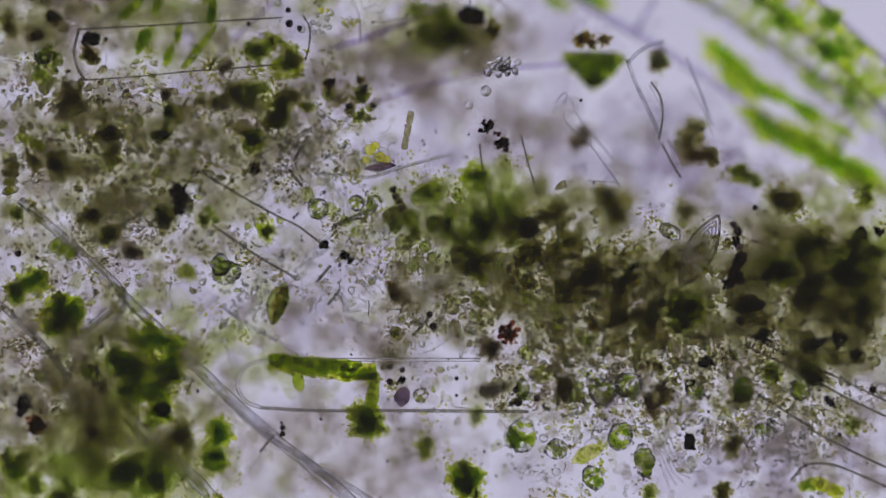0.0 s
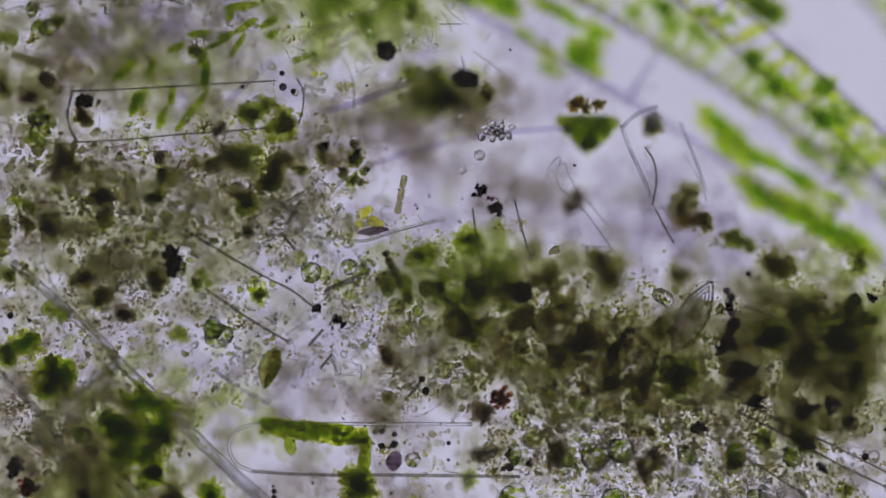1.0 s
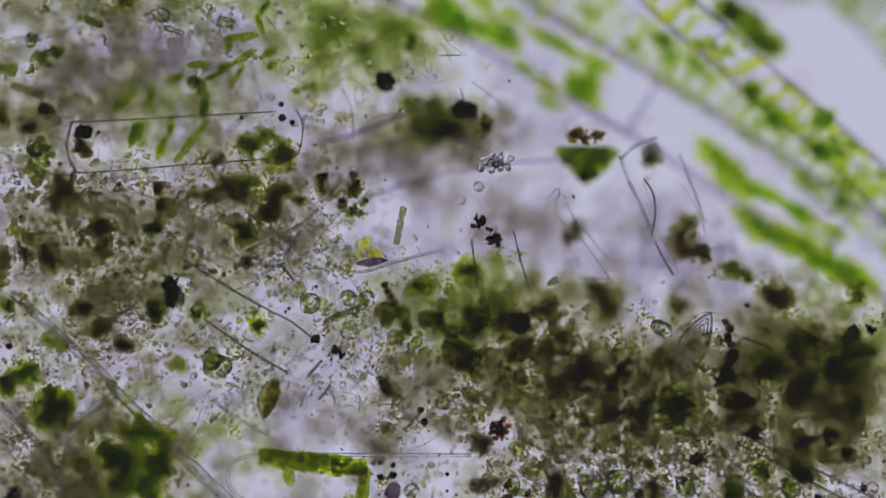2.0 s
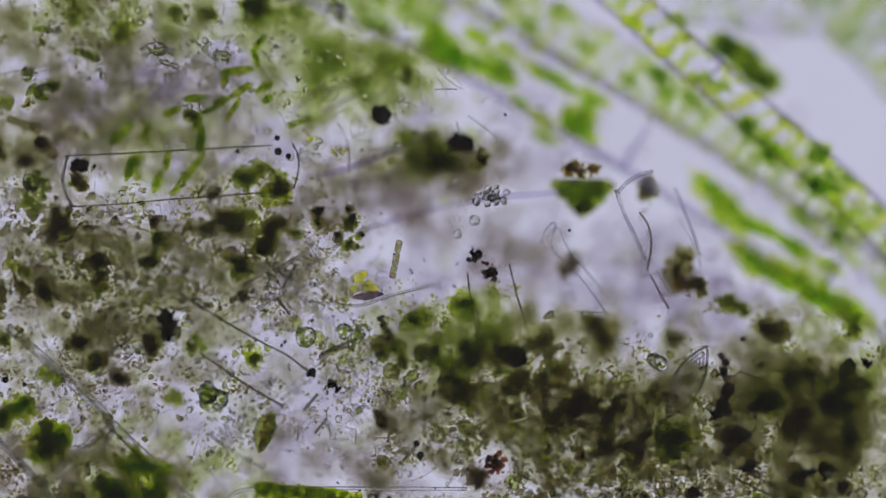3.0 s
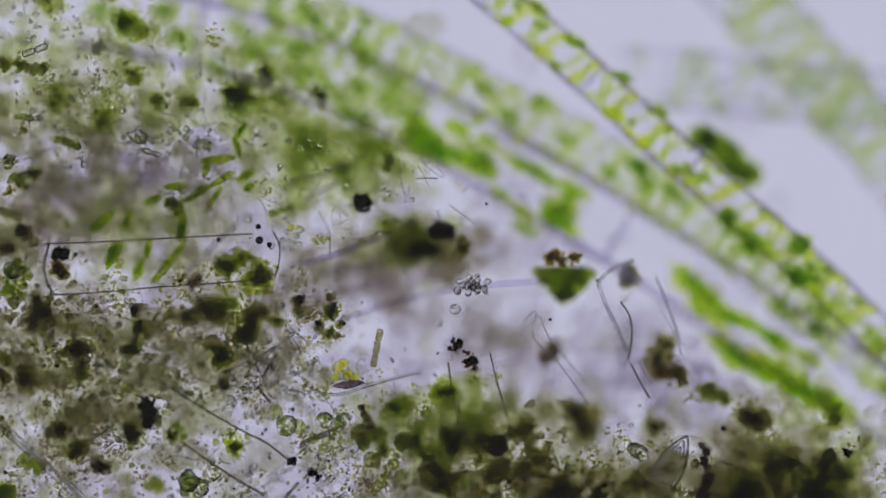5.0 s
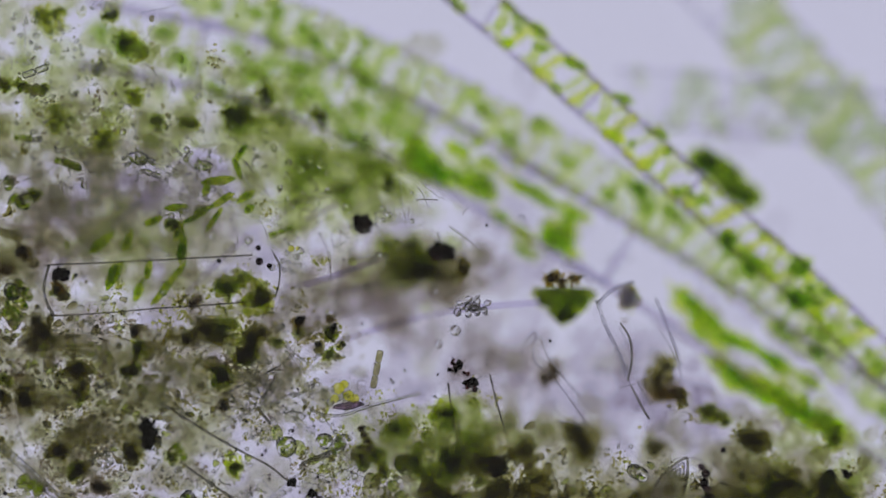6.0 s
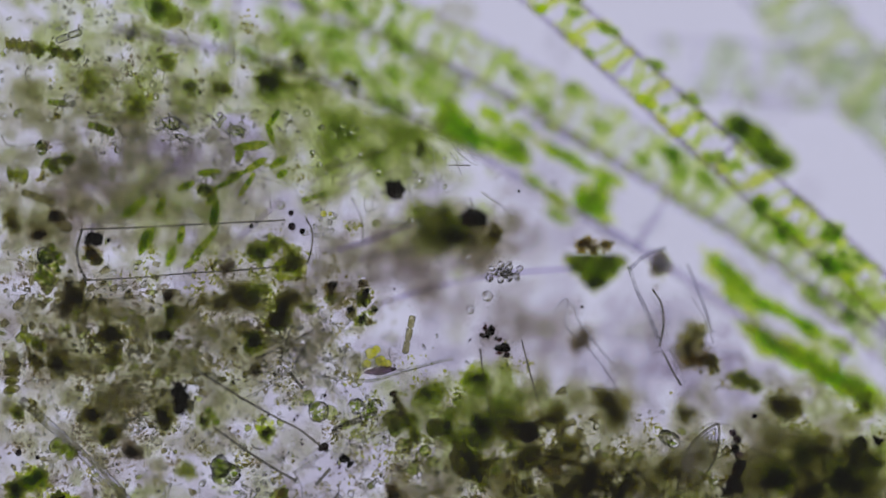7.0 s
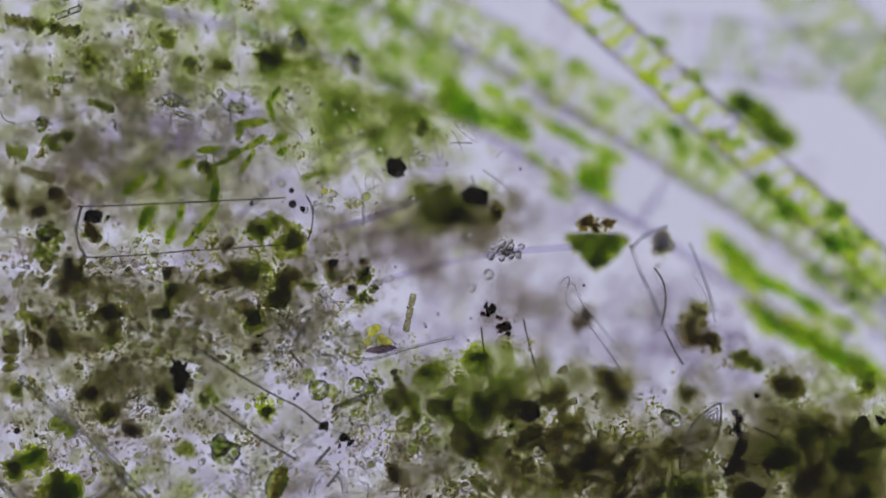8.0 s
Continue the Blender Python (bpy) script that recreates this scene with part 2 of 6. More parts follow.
# ---- the setting ----
def setting():
    bm = bmesh.new()
    bmesh.ops.create_circle(bm, cap_ends=True, radius=2.3, segments=96)
    lamp = link("lamp_disc", bm, lamp_material(), False)
    lamp.matrix_basis = pose(0.8, -0.25, -2.2)
    tagged(lamp, "evenly lit pale violet lamp disc under the slide", "lamp", kind="structure")
    bm = bmesh.new()
    bmesh.ops.create_cube(bm, size=1.0)
    for v in bm.verts:
        v.co = Vector((v.co.x * 5.0, v.co.y * 5.0, v.co.z * 0.12))
    bmesh.ops.bevel(bm, geom=bm.edges[:], offset=0.02, segments=2, affect="EDGES")
    slide = link("slide", bm, tissue("slide_glass", (0.99, 0.99, 0.99), (0.985, 0.985, 0.985), 3, 0.0), False)
    slide.matrix_basis = pose(0.8, -0.25, -0.34)
    tagged(slide, "clear glass microscope slide under the water film", "slide", kind="structure")


    # unseen coverslip, added so that its even gloss veils and lifts the blacks
    m, n, l = nodes_of("veil_coverslip_glass")
    out, mix = n.new("ShaderNodeOutputMaterial"), n.new("ShaderNodeMixShader")
    clear, gloss = n.new("ShaderNodeBsdfTransparent"), n.new("ShaderNodeBsdfGlossy")
    mix.inputs[0].default_value = 0.035
    gloss.inputs["Roughness"].default_value = 0.02
    for a, b in ((clear.outputs[0], mix.inputs[1]), (gloss.outputs[0], mix.inputs[2]), (mix.outputs[0], out.inputs[0])):
        l.new(a, b)
    bm = bmesh.new()
    bmesh.ops.create_cube(bm, size=1.0)
    for v in bm.verts:
        v.co = Vector((v.co.x * 3.6, v.co.y * 3.6, v.co.z * 0.03))
    slip = link("coverslip", bm, m, False)
    slip.matrix_basis = pose(0.8, -0.25, 0.42)
    tagged(slip, "unseen thin glass coverslip added to veil the darks", "coverslip", kind="structure")


setting()


# ---- filaments ----
def filament(ctrl, rad, label, green, cell=0.23, pitch=0.085, seed=1, ribbon=0.010, patches=False, edge=0.0026, turn=0.0, back=None, skin=None, strands=1, plasm=False):
    back, skin = back or green, skin or WALL
    rng = random.Random(seed)
    base = arc(ctrl, 90)
    at = base[0]
    f = thing("algal_filament", at, label, "algae", "algal filaments")
    pts = [p - at for p in base]
    bm = bmesh.new()
    sweep(bm, pts, rad, 24, False)
    part("sheath", bm, SHEATH, f, "clear colourless sheath")
    for s in (-1, 1):
        bm = bmesh.new()
        edges = []
        for i, p in enumerate(pts):
            d = (pts[min(i + 1, 90)] - pts[max(i - 1, 0)]).normalized()
            edges.append(p + d.cross(Vector((0, 0, 1))).normalized() * (rad * s))
        sweep(bm, edges, edge, 8, flat=2.5)
        part("wall", bm, skin, f, "violet-tinted side wall, edge fringe put into its colour")
    if plasm:
        bm = bmesh.new()
        sweep(bm, pts, rad * .86, 20, False)
        part("cytoplasm", bm, PLASM, f, "pale green cytoplasm lining the cells")
    length = sum((b - a).length for a, b in zip(pts, pts[1:]))
    cum = [0.0]
    for a, b in zip(pts, pts[1:]):
        cum.append(cum[-1] + (b - a).length)

    def at_len(s):
        s = max(0, min(s, length * 0.9999))
        for i in range(len(pts) - 1):
            if cum[i + 1] >= s:
                t = (s - cum[i]) / (cum[i + 1] - cum[i])
                d = (pts[i + 1] - pts[i]).normalized()
                return pts[i].lerp(pts[i + 1], t), d
        return pts[-1], d

    n = int(length / cell)
    for c in range(n):
        s0 = (c + 0.5) * cell
        p, d = at_len(s0)
        side = d.cross(Vector((0, 0, 1))).normalized()
        bm = bmesh.new()
        sweep(bm, [p - side * rad, p - side * rad * 0.3 + d * rng.uniform(-.004, .004), p + side * rad * 0.3, p + side * rad], edge * 0.6, 8, flat=1.6)
        part("septum", bm, skin, f, "thin cross wall")
        if patches:
            continue
        # far runs of the same ribbon take another tint: fading with depth, painted
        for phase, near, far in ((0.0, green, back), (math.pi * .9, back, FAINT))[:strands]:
            steps = int(cell / pitch * 24)
            run, was = [], None
            for k in range(steps + 1):
                s = s0 + 0.006 + (cell - 0.012) * k / steps
                q, d = at_len(s)
                side = d.cross(Vector((0, 0, 1))).normalized()
                a = turn + phase + 2 * math.pi * s / pitch + 0.9 * noise.noise(Vector((s * 22, seed, 3)))
                a -= 0.36 * math.sin(2 * a)
                rr = rad * 0.82 * (1 + 0.12 * noise.noise(Vector((s * 60, seed, 0))))
                p = q + side * (math.cos(a) * rr) + Vector((0, 0, 1)) * (math.sin(a) * rr * 0.8)
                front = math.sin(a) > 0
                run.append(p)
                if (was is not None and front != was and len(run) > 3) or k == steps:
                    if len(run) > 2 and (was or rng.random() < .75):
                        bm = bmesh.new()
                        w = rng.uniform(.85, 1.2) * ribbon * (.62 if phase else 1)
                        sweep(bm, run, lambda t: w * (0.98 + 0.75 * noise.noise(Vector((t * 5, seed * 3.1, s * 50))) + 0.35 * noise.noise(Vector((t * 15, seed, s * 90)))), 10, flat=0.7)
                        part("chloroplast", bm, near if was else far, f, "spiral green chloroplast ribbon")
                    run = [p]
                was = front
        for k in range(int(cell / pitch * 1.8)):
            s = s0 + rng.uniform(0.01, cell - 0.01)
            q, d = at_len(s)
            side = d.cross(Vector((0, 0, 1))).normalized()
            w = rng.choice((-1, 1, 1)) * rad * rng.uniform(.5, .85)
            bm = bmesh.new()
            q = q + side * w + Vector((0, 0, rng.uniform(-.5, .5) * rad))
            rod(bm, q - side * rng.uniform(.006, .016), q + side * rng.uniform(.006, .016) + d * rng.uniform(-.01, .01), rng.uniform(.008, .014), rng, 2, .4, .6)
            part("chloroplast_lobe", bm, green, f)
    return f


FA_LINE = [(0.8279, 0.4635, 0.0850), (0.9410, 0.3717, 0.0850), (1.0316, 0.2952, 0.0850), (1.2138, 0.1347, 0.0850), (1.3531, 0.0157, 0.0850), (1.4762, -0.0877, 0.0850), (1.6092, -0.2137, 0.0850), (1.7424, -0.3396, 0.0850)]
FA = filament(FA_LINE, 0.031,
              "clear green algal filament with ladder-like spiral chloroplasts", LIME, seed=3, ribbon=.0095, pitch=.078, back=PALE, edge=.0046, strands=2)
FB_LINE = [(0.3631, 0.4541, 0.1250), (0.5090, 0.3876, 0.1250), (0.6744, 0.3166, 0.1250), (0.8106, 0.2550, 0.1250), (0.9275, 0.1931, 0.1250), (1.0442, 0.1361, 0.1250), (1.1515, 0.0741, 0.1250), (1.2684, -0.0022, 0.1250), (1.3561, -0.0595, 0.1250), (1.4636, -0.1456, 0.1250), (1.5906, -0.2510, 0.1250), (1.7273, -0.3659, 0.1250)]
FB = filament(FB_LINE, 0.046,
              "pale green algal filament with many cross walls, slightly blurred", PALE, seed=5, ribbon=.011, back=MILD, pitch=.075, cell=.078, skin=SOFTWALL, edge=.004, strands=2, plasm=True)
FC = filament([(0.2201, 0.3454, 0.1328), (0.4622, 0.2993, 0.1328), (0.6562, 0.2336, 0.1328), (0.8116, 0.1626, 0.1328), (0.9283, 0.0960, 0.1328), (1.0450, 0.0294, 0.1328), (1.1616, -0.0371, 0.1328), (1.2882, -0.1180, 0.1328), (1.4340, -0.2133, 0.1328), (1.5897, -0.3085, 0.1328), (1.7259, -0.3942, 0.1328)], 0.055,
              "broad green filament with large bright chloroplast patches", GREEN, seed=7, patches=True, cell=.4, skin=WALL, edge=.007)
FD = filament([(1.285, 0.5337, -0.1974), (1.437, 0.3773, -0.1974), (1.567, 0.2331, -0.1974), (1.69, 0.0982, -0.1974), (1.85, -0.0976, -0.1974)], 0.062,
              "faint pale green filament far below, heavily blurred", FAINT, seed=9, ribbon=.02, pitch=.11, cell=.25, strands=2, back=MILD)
FE = filament([(1.1545, 0.2646, -0.188), (1.3011, 0.2608, -0.188), (1.4793, 0.2415, -0.188), (1.6469, 0.2275, -0.188), (1.8565, 0.2138, -0.188)], 0.052,
              "faint blurred filament lying crosswise far below", FAINT, seed=11, ribbon=.018, pitch=.10, cell=.06)


def patches(f, spots, mat, seed):
    """Broad plates of green inside a filament."""
    rng = random.Random(seed)
    o = f.matrix_basis.translation
    for x, y, z, r, s in spots:
        for k in range(3):
            a, q = rng.uniform(0, 6.28), rng.uniform(.2, .75) if k else 0
            m = Euler((0, 0, -.6 + rng.uniform(-.3, .3))).to_matrix()
            f_ = 1.0 if k == 0 else rng.uniform(.3, .6)
            bm = bmesh.new()
            blob(bm, Vector((x, y, z)) - o + m @ Vector((math.cos(a) * q * r, math.sin(a) * q * s, rng.uniform(-.006, .006))), (r * .85 * f_, s * .85 * f_ + .003, r * .25 * f_), rng, 3, .35, m)
            if k == 0:
                rs, rows = crowd(rng.randrange(9999), 56, .19, 8, .8)
                ob = new("granules", mesh_of("granules", [(*beads(rs, rows), MILD if mat is PALE else mat)]))
                ob.parent, ob.matrix_basis = f, Matrix.Translation(Vector((x, y, z)) - o) @ m.to_4x4() @ Matrix.Diagonal((r, s, r * .4, 1))
                tagged(ob, kind="stuff")
            part("chloroplast" if k == 0 else "chloroplast_lobe", bm, {GREEN: PALE, LIME: MILD, PALE: MILD}.get(mat, mat), f, "broad bright green chloroplast plate" if k == 0 else "")


patches(FC, [(0.7984, 0.1363, 0.1328, 0.0447, 0.0311), (0.8611, 0.1485, 0.1328, 0.0272, 0.0175), (0.8848, 0.0927, 0.1328, 0.035, 0.0214), (0.9160, 0.0746, 0.1328, 0.0175, 0.0107), (0.9155, 0.1278, 0.1328, 0.0292, 0.0107), (0.9603, 0.0944, 0.1328, 0.0311, 0.0107), (1.0059, 0.0726, 0.1328, 0.035, 0.0126), (1.0593, 0.0479, 0.1328, 0.0369, 0.0136),
             (0.9337, 0.0410, 0.1328, 0.0272, 0.0097), (0.9727, 0.0104, 0.1328, 0.0292, 0.0107), (1.0374, 0.0129, 0.1328, 0.0369, 0.035), (0.7874, 0.1624, 0.1328, 0.0253, 0.0194), (0.8412, 0.1097, 0.1328, 0.033, 0.0214), (1.0502, -0.0140, 0.1328, 0.0253, 0.0136)], LIME, 21)
patches(FC, [(1.2550, -0.1083, 0.1234, 0.039, 0.0253), (1.2890, -0.1423, 0.1234, 0.0351, 0.0234), (1.3374, -0.1665, 0.1234, 0.0351, 0.0136), (1.3278, -0.2198, 0.1234, 0.0429, 0.0234), (1.3811, -0.2489, 0.1234, 0.0448, 0.0253), (1.4392, -0.2751, 0.1234, 0.0468, 0.0292), (1.4829, -0.3070, 0.1234, 0.039, 0.0234),
             (1.4198, -0.2101, 0.1234, 0.039, 0.0117), (1.4635, -0.2363, 0.1234, 0.0292, 0.0117), (1.3713, -0.1858, 0.1234, 0.0584, 0.0078), (1.2842, -0.1229, 0.1234, 0.0779, 0.0097), (1.4005, -0.2052, 0.1234, 0.0682, 0.0088), (1.3617, -0.2440, 0.1234, 0.0877, 0.0136), (1.4489, -0.2876, 0.1234, 0.0682, 0.0175), (1.3132, -0.1713, 0.1234, 0.039, 0.0156), (1.5168, -0.3215, 0.1234, 0.0487, 0.0195)], LIME, 22)
patches(FC, [(0.8944, 0.1006, 0.1328, 0.0447, 0.0253), (0.9798, -0.0195, 0.1328, 0.0311, 0.0117), (0.7975, 0.1286, 0.1328, 0.0428, 0.0311), (1.0355, 0.0100, 0.1328, 0.0369, 0.0311), (0.9962, 0.0773, 0.1328, 0.0486, 0.0097), (0.8412, 0.1097, 0.1328, 0.033, 0.0214)], PALE, 28)
patches(FC, [(0.6950, 0.2243, 0.1328, 0.0311, 0.0194), (0.6175, 0.2428, 0.1328, 0.035, 0.0214), (0.5108, 0.2853, 0.1328, 0.0311, 0.0233), (0.3946, 0.2987, 0.1328, 0.035, 0.0233), (0.2977, 0.3268, 0.1328, 0.0311, 0.0233), (0.7340, 0.1908, 0.1328, 0.0292, 0.0175), (0.5783, 0.2908, 0.1328, 0.0292, 0.0194), (0.6665, 0.1757, 0.1328, 0.0272, 0.0155),
             (0.4434, 0.2509, 0.1328, 0.0292, 0.0155), (0.2491, 0.3457, 0.1328, 0.0292, 0.0214), (0.3603, 0.3467, 0.1328, 0.0253, 0.0175)], PALE, 23)
patches(FC, [(0.7538, 0.2225, 0.1704, 0.0327, 0.0192), (0.7105, 0.2603, 0.1704, 0.0289, 0.0173), (0.6487, 0.2071, 0.1704, 0.0327, 0.0192), (0.6969, 0.1645, 0.1704, 0.0327, 0.0192), (0.7686, 0.1796, 0.1704, 0.0289, 0.0212), (0.5812, 0.2496, 0.1704, 0.0308, 0.0192), (0.5425, 0.2970, 0.1704, 0.0289, 0.0192), (0.4848, 0.3156, 0.1704, 0.0269, 0.0192), (0.7924, 0.1990, 0.1704, 0.0289, 0.0154), (0.6145, 0.2786, 0.1704, 0.0289, 0.0173)], PALE, 29)
patches(FC, [(0.6577, 0.2598, 0.1704, 0.0173, 0.0115), (0.7445, 0.1985, 0.1704, 0.0192, 0.0135), (0.5911, 0.2209, 0.1704, 0.0173, 0.0115), (0.6966, 0.1980, 0.1704, 0.0192, 0.0115), (0.5045, 0.2680, 0.1704, 0.0173, 0.0115)], LIME, 30)
patches(FA, [(1.278, 0.139, 0.15, 0.034, 0.020), (1.312, 0.114, 0.15, 0.05, 0.027), (1.350, 0.082, 0.15, 0.036, 0.021)], EPIPHYTE, 24)


def blotches(f, ctrl, rad, count, mat, seed, length):
    """Loose green lobes strewn unevenly along a filament, so that no two cells look alike."""
    rng = random.Random(seed)
    pts = arc(ctrl, 120)
    spots = []
    for k in range(count):
        i = rng.randrange(4, 117)
        side = (pts[i + 1] - pts[i]).normalized().cross(Vector((0, 0, 1)))
        p = pts[i] + side * rng.uniform(-.85, .85) * rad
        spots.append((*p, rng.uniform(.4, 1) * length, rng.uniform(.3, .55) * length))
    patches(f, spots, mat, seed)

# small dark tufts along the outer wall
patches(FA, [(0.944, 0.404, 0.10, 0.017, 0.006), (1.005, 0.355, 0.10, 0.015, 0.006), (1.074, 0.299, 0.10, 0.015, 0.006), (1.147, 0.243, 0.10, 0.015, 0.006), (1.213, 0.189, 0.10, 0.017, 0.006)], GREEN, 26)
patches(FA, [(1.1446, 0.2468, 0.0800, 0.0238, 0.007), (1.2028, 0.1886, 0.0800, 0.0218, 0.0079), (1.0619, 0.3047, 0.0800, 0.0218, 0.0079), (0.9993, 0.3658, 0.0800, 0.0238, 0.0079), (1.3283, 0.0038, 0.0800, 0.0199, 0.0139), (1.3706, -0.0399, 0.0800, 0.0238, 0.0179), (1.4490, -0.0392, 0.0800, 0.0258, 0.0199), (1.4424, -0.0931, 0.0800, 0.0338, 0.0218), (1.4866, -0.0878, 0.0800, 0.0298, 0.0199),
             (1.4629, -0.0964, 0.0800, 0.0298, 0.0159), (1.4900, -0.1504, 0.0800, 0.0258, 0.0199), (1.3767, -0.0475, 0.0800, 0.0218, 0.0179), (1.4552, -0.0475, 0.0800, 0.0179, 0.0298)], PALE, 25)
blotches(FB, FB_LINE, .046, 34, MILD, 61, .032)
blotches(FA, FA_LINE, .031, 20, PALE, 63, .02)


# ---- debris ----
def lump_mesh(name, mat, seed, sub=2, lump=0.55):
    return mesh_of(name, [(*rough_ball(random.Random(seed), (1, 1, 1), lump, sub=sub), mat)])


def granular_mesh(name, mat, haze, seed, count=92, size=.115):
    """A thin rough core crowded with small grains, uneven in outline."""
    rs, rows = crowd(seed, count, size)
    return mesh_of(name, [(*rough_ball(random.Random(seed), (.72, .72, .6), .9, sub=3), haze), (*beads(rs, rows), mat)])


KINDS = {
    "olive": (OLIVE, "soft olive-brown clump of plant detritus", HAZE_OLIVE),
    "brown": (BROWN, "grey-brown flock of rotting debris", HAZE_BROWN),
    "grey": (GREY, "pale grey cloudy flock of fine debris", HAZE_GREY),
    "leaf": (LEAF, "mossy green clump of algae and debris", HAZE_LEAF),
    "deep": (DEEP, "dense dark green algal clump", HAZE_LEAF),
    "amber": (AMBER, "amber-brown granular clump of pigment", HAZE_OLIVE),
    "black": (BLACK, "opaque black lump of decayed matter", BLACK),
    "plum": (PLUM, "dark plum-brown lump of pigment", PLUM),
    "ember": (EMBER, "red-black cluster of pigment granules", EMBER),
    "rust": (RUST, "rust-brown granular cluster of pigment", RUST),
    "green": (GREEN, "bright yellow-green algal clump", HAZE_LEAF),
}
LUMPS = {k: [mesh_of("lump", [(*rough_ball(random.Random(i), (.5, .5, .45), .5), v[0]), (*beads(*crowd(11 * i + 100 * j, 80, .19, 8, .8)), v[0])]) if k in ("black", "plum", "rust", "ember") else granular_mesh("lump", v[0], v[2], 11 * i + 100 * j) for i in range(6)] for j, (k, v) in enumerate(KINDS.items())}
GRAINS = {k: [lump_mesh("grain", v[0], 13 * i + 77 * j, 2, 0.6) for i in range(4)] for j, (k, v) in enumerate(KINDS.items())}


def fines_mesh(mat, seed, count=44):
    """Grains too small to pick apart, in one loose cloud of unit radius."""
    rng = random.Random(seed)
    bm = bmesh.new()
    for k in range(count):
        a, d, s = rng.uniform(0, 6.28), abs(rng.gauss(0, .36)), rng.uniform(.03, .09)
        blob(bm, (math.cos(a) * d, math.sin(a) * d, rng.uniform(-.3, .3)), (s, s * rng.uniform(.6, 1), s), rng, 1, .4, Euler((0, 0, rng.uniform(0, 3))).to_matrix())
    me = bpy.data.meshes.new("fine_grains")
    bm.to_mesh(me)
    bm.free()
    me.polygons.foreach_set("use_smooth", [True] * len(me.polygons))
    me.materials.append(mat)
    return me


FINES = {k: [fines_mesh(v[0], 17 * i + 31 * j) for i in range(3)] for j, (k, v) in enumerate(KINDS.items())}
SPARKS = [fines_mesh(SHARD, 900 + i, 26) for i in range(4)]
DUST = [lump_mesh("grain", HAZE_GREY, 5 + i, 2, 0.75) for i in range(8)]


def clump(kind, at, seed, tall=1.0, turn=None, lumps=3, grains=8, label="", fine=(.07, .22), full=1.0):
    """A flock of soft lumps with finer grains round it; at: place and radius."""
    rng = random.Random(seed)
    r = at[3]
    e = thing("detritus_clump", at, label or KINDS[kind][1], "detritus", KINDS[kind][1] + "s", rng.uniform(0, 360) if turn is None else turn)
    even = kind in ("black", "plum")
    for k in range(lumps + grains):
        big = k < lumps
        ob = new("lump" if big else "grain", rng.choice((LUMPS if big else GRAINS)[kind]))
        ob.parent = e
        a, d = rng.uniform(0, 6.28), (0 if k == 0 else rng.uniform(.2, .6) if big else abs(rng.gauss(.22, .26)))
        s = r * ((.78 if k == 0 and lumps > 1 else rng.uniform(.3, .5)) * full if big else rng.uniform(*fine))
        ob.matrix_basis = pose(math.cos(a) * d * r, math.sin(a) * d * r * tall, rng.uniform(-.25, .25) * r, rng.uniform(0, 360), rng.uniform(0, 40), rng.uniform(0, 360)) @ Matrix.Diagonal((s * rng.uniform(.8, 1.0 if even else 1.3), s * rng.uniform(.8 if even else .6, 1), s * .8, 1))
        if tall != 1.0 and big:
            ob.matrix_basis = Matrix.Translation(ob.matrix_basis.translation) @ Matrix.Diagonal((1, tall, 1, 1)) @ ob.matrix_basis.to_3x3().to_4x4()
    for k, me in enumerate([] if even else [rng.choice(FINES[kind])] + ([rng.choice(SPARKS)] if kind in ("olive", "leaf", "brown", "deep", "green") else [])):
        ob = new("fine_grains" if k == 0 else "clear_grains", me)
        ob.parent = e
        ob.matrix_basis = pose(0, 0, .3 * r, 0, 0, rng.uniform(0, 360)) @ Matrix.Diagonal((r * 1.15, r * 1.15 * tall, r * .5, 1))
        tagged(ob, kind="stuff")
    return e


HEAP = {}


def shed(kind, p, r, rng, flat=1.0, long=1.0):
    """One more loose grain of a kind for the joined fine debris."""
    r *= .86
    HEAP.setdefault(kind, []).append((rng.randrange(8), p, Euler((rng.uniform(0, 6), rng.uniform(0, 6), rng.uniform(0, 6))), (r * long, r, r * flat)))


def settle_dust(kind, mat, name, label):
    """All loose grains of one kind as one mesh."""
    vs, fs, base = [], [], 0
    shapes = []
    for me in DUST:
        co = np.zeros(len(me.vertices) * 3)
        me.vertices.foreach_get("co", co)
        shapes.append((co.reshape(-1, 3), np.array([tuple(q.vertices) for q in me.polygons])))
    for i, p, e, s in HEAP.get(kind, []):
        co, fa = shapes[i]
        vs.append((co * np.array(s)) @ np.array(e.to_matrix()).T + np.array(p[:3]))
        fs.append(fa + base)
        base += len(co)
    if not vs:
        return
    vs, fs = np.concatenate(vs), np.concatenate(fs)
    me = bpy.data.meshes.new(name)
    me.from_pydata(vs.tolist(), [], fs.tolist())
    me.polygons.foreach_set("use_smooth", [True] * len(me.polygons))
    me.materials.append(mat)
    tagged(new(name, me), label, "debris", kind="stuff")


def fibres(name, label, mat, spots, count, size, thick, seed):
    """Countless short bent wisps about the given places, as one mesh."""
    rng = random.Random(seed)
    bm = bmesh.new()
    for k in range(count):
        c = spots[k % len(spots)]
        p = Vector((c[0] + rng.gauss(0, .5) * c[3], c[1] + rng.gauss(0, .5) * c[3] * .6, rng.uniform(-.02, .012)))
        a, bend, n = rng.uniform(0, 6.28), rng.gauss(0, .5), 7
        pts, step = [], rng.uniform(*size) / n
        for j in range(n + 1):
            pts.append(p)
            p = p + Vector((math.cos(a), math.sin(a), rng.gauss(0, .15))) * step
            a += bend / n * 2 + rng.gauss(0, .08)
        sweep(bm, pts, rng.uniform(*thick), 5)
    tagged(link(name, bm, mat), label, "fibres", kind="stuff")


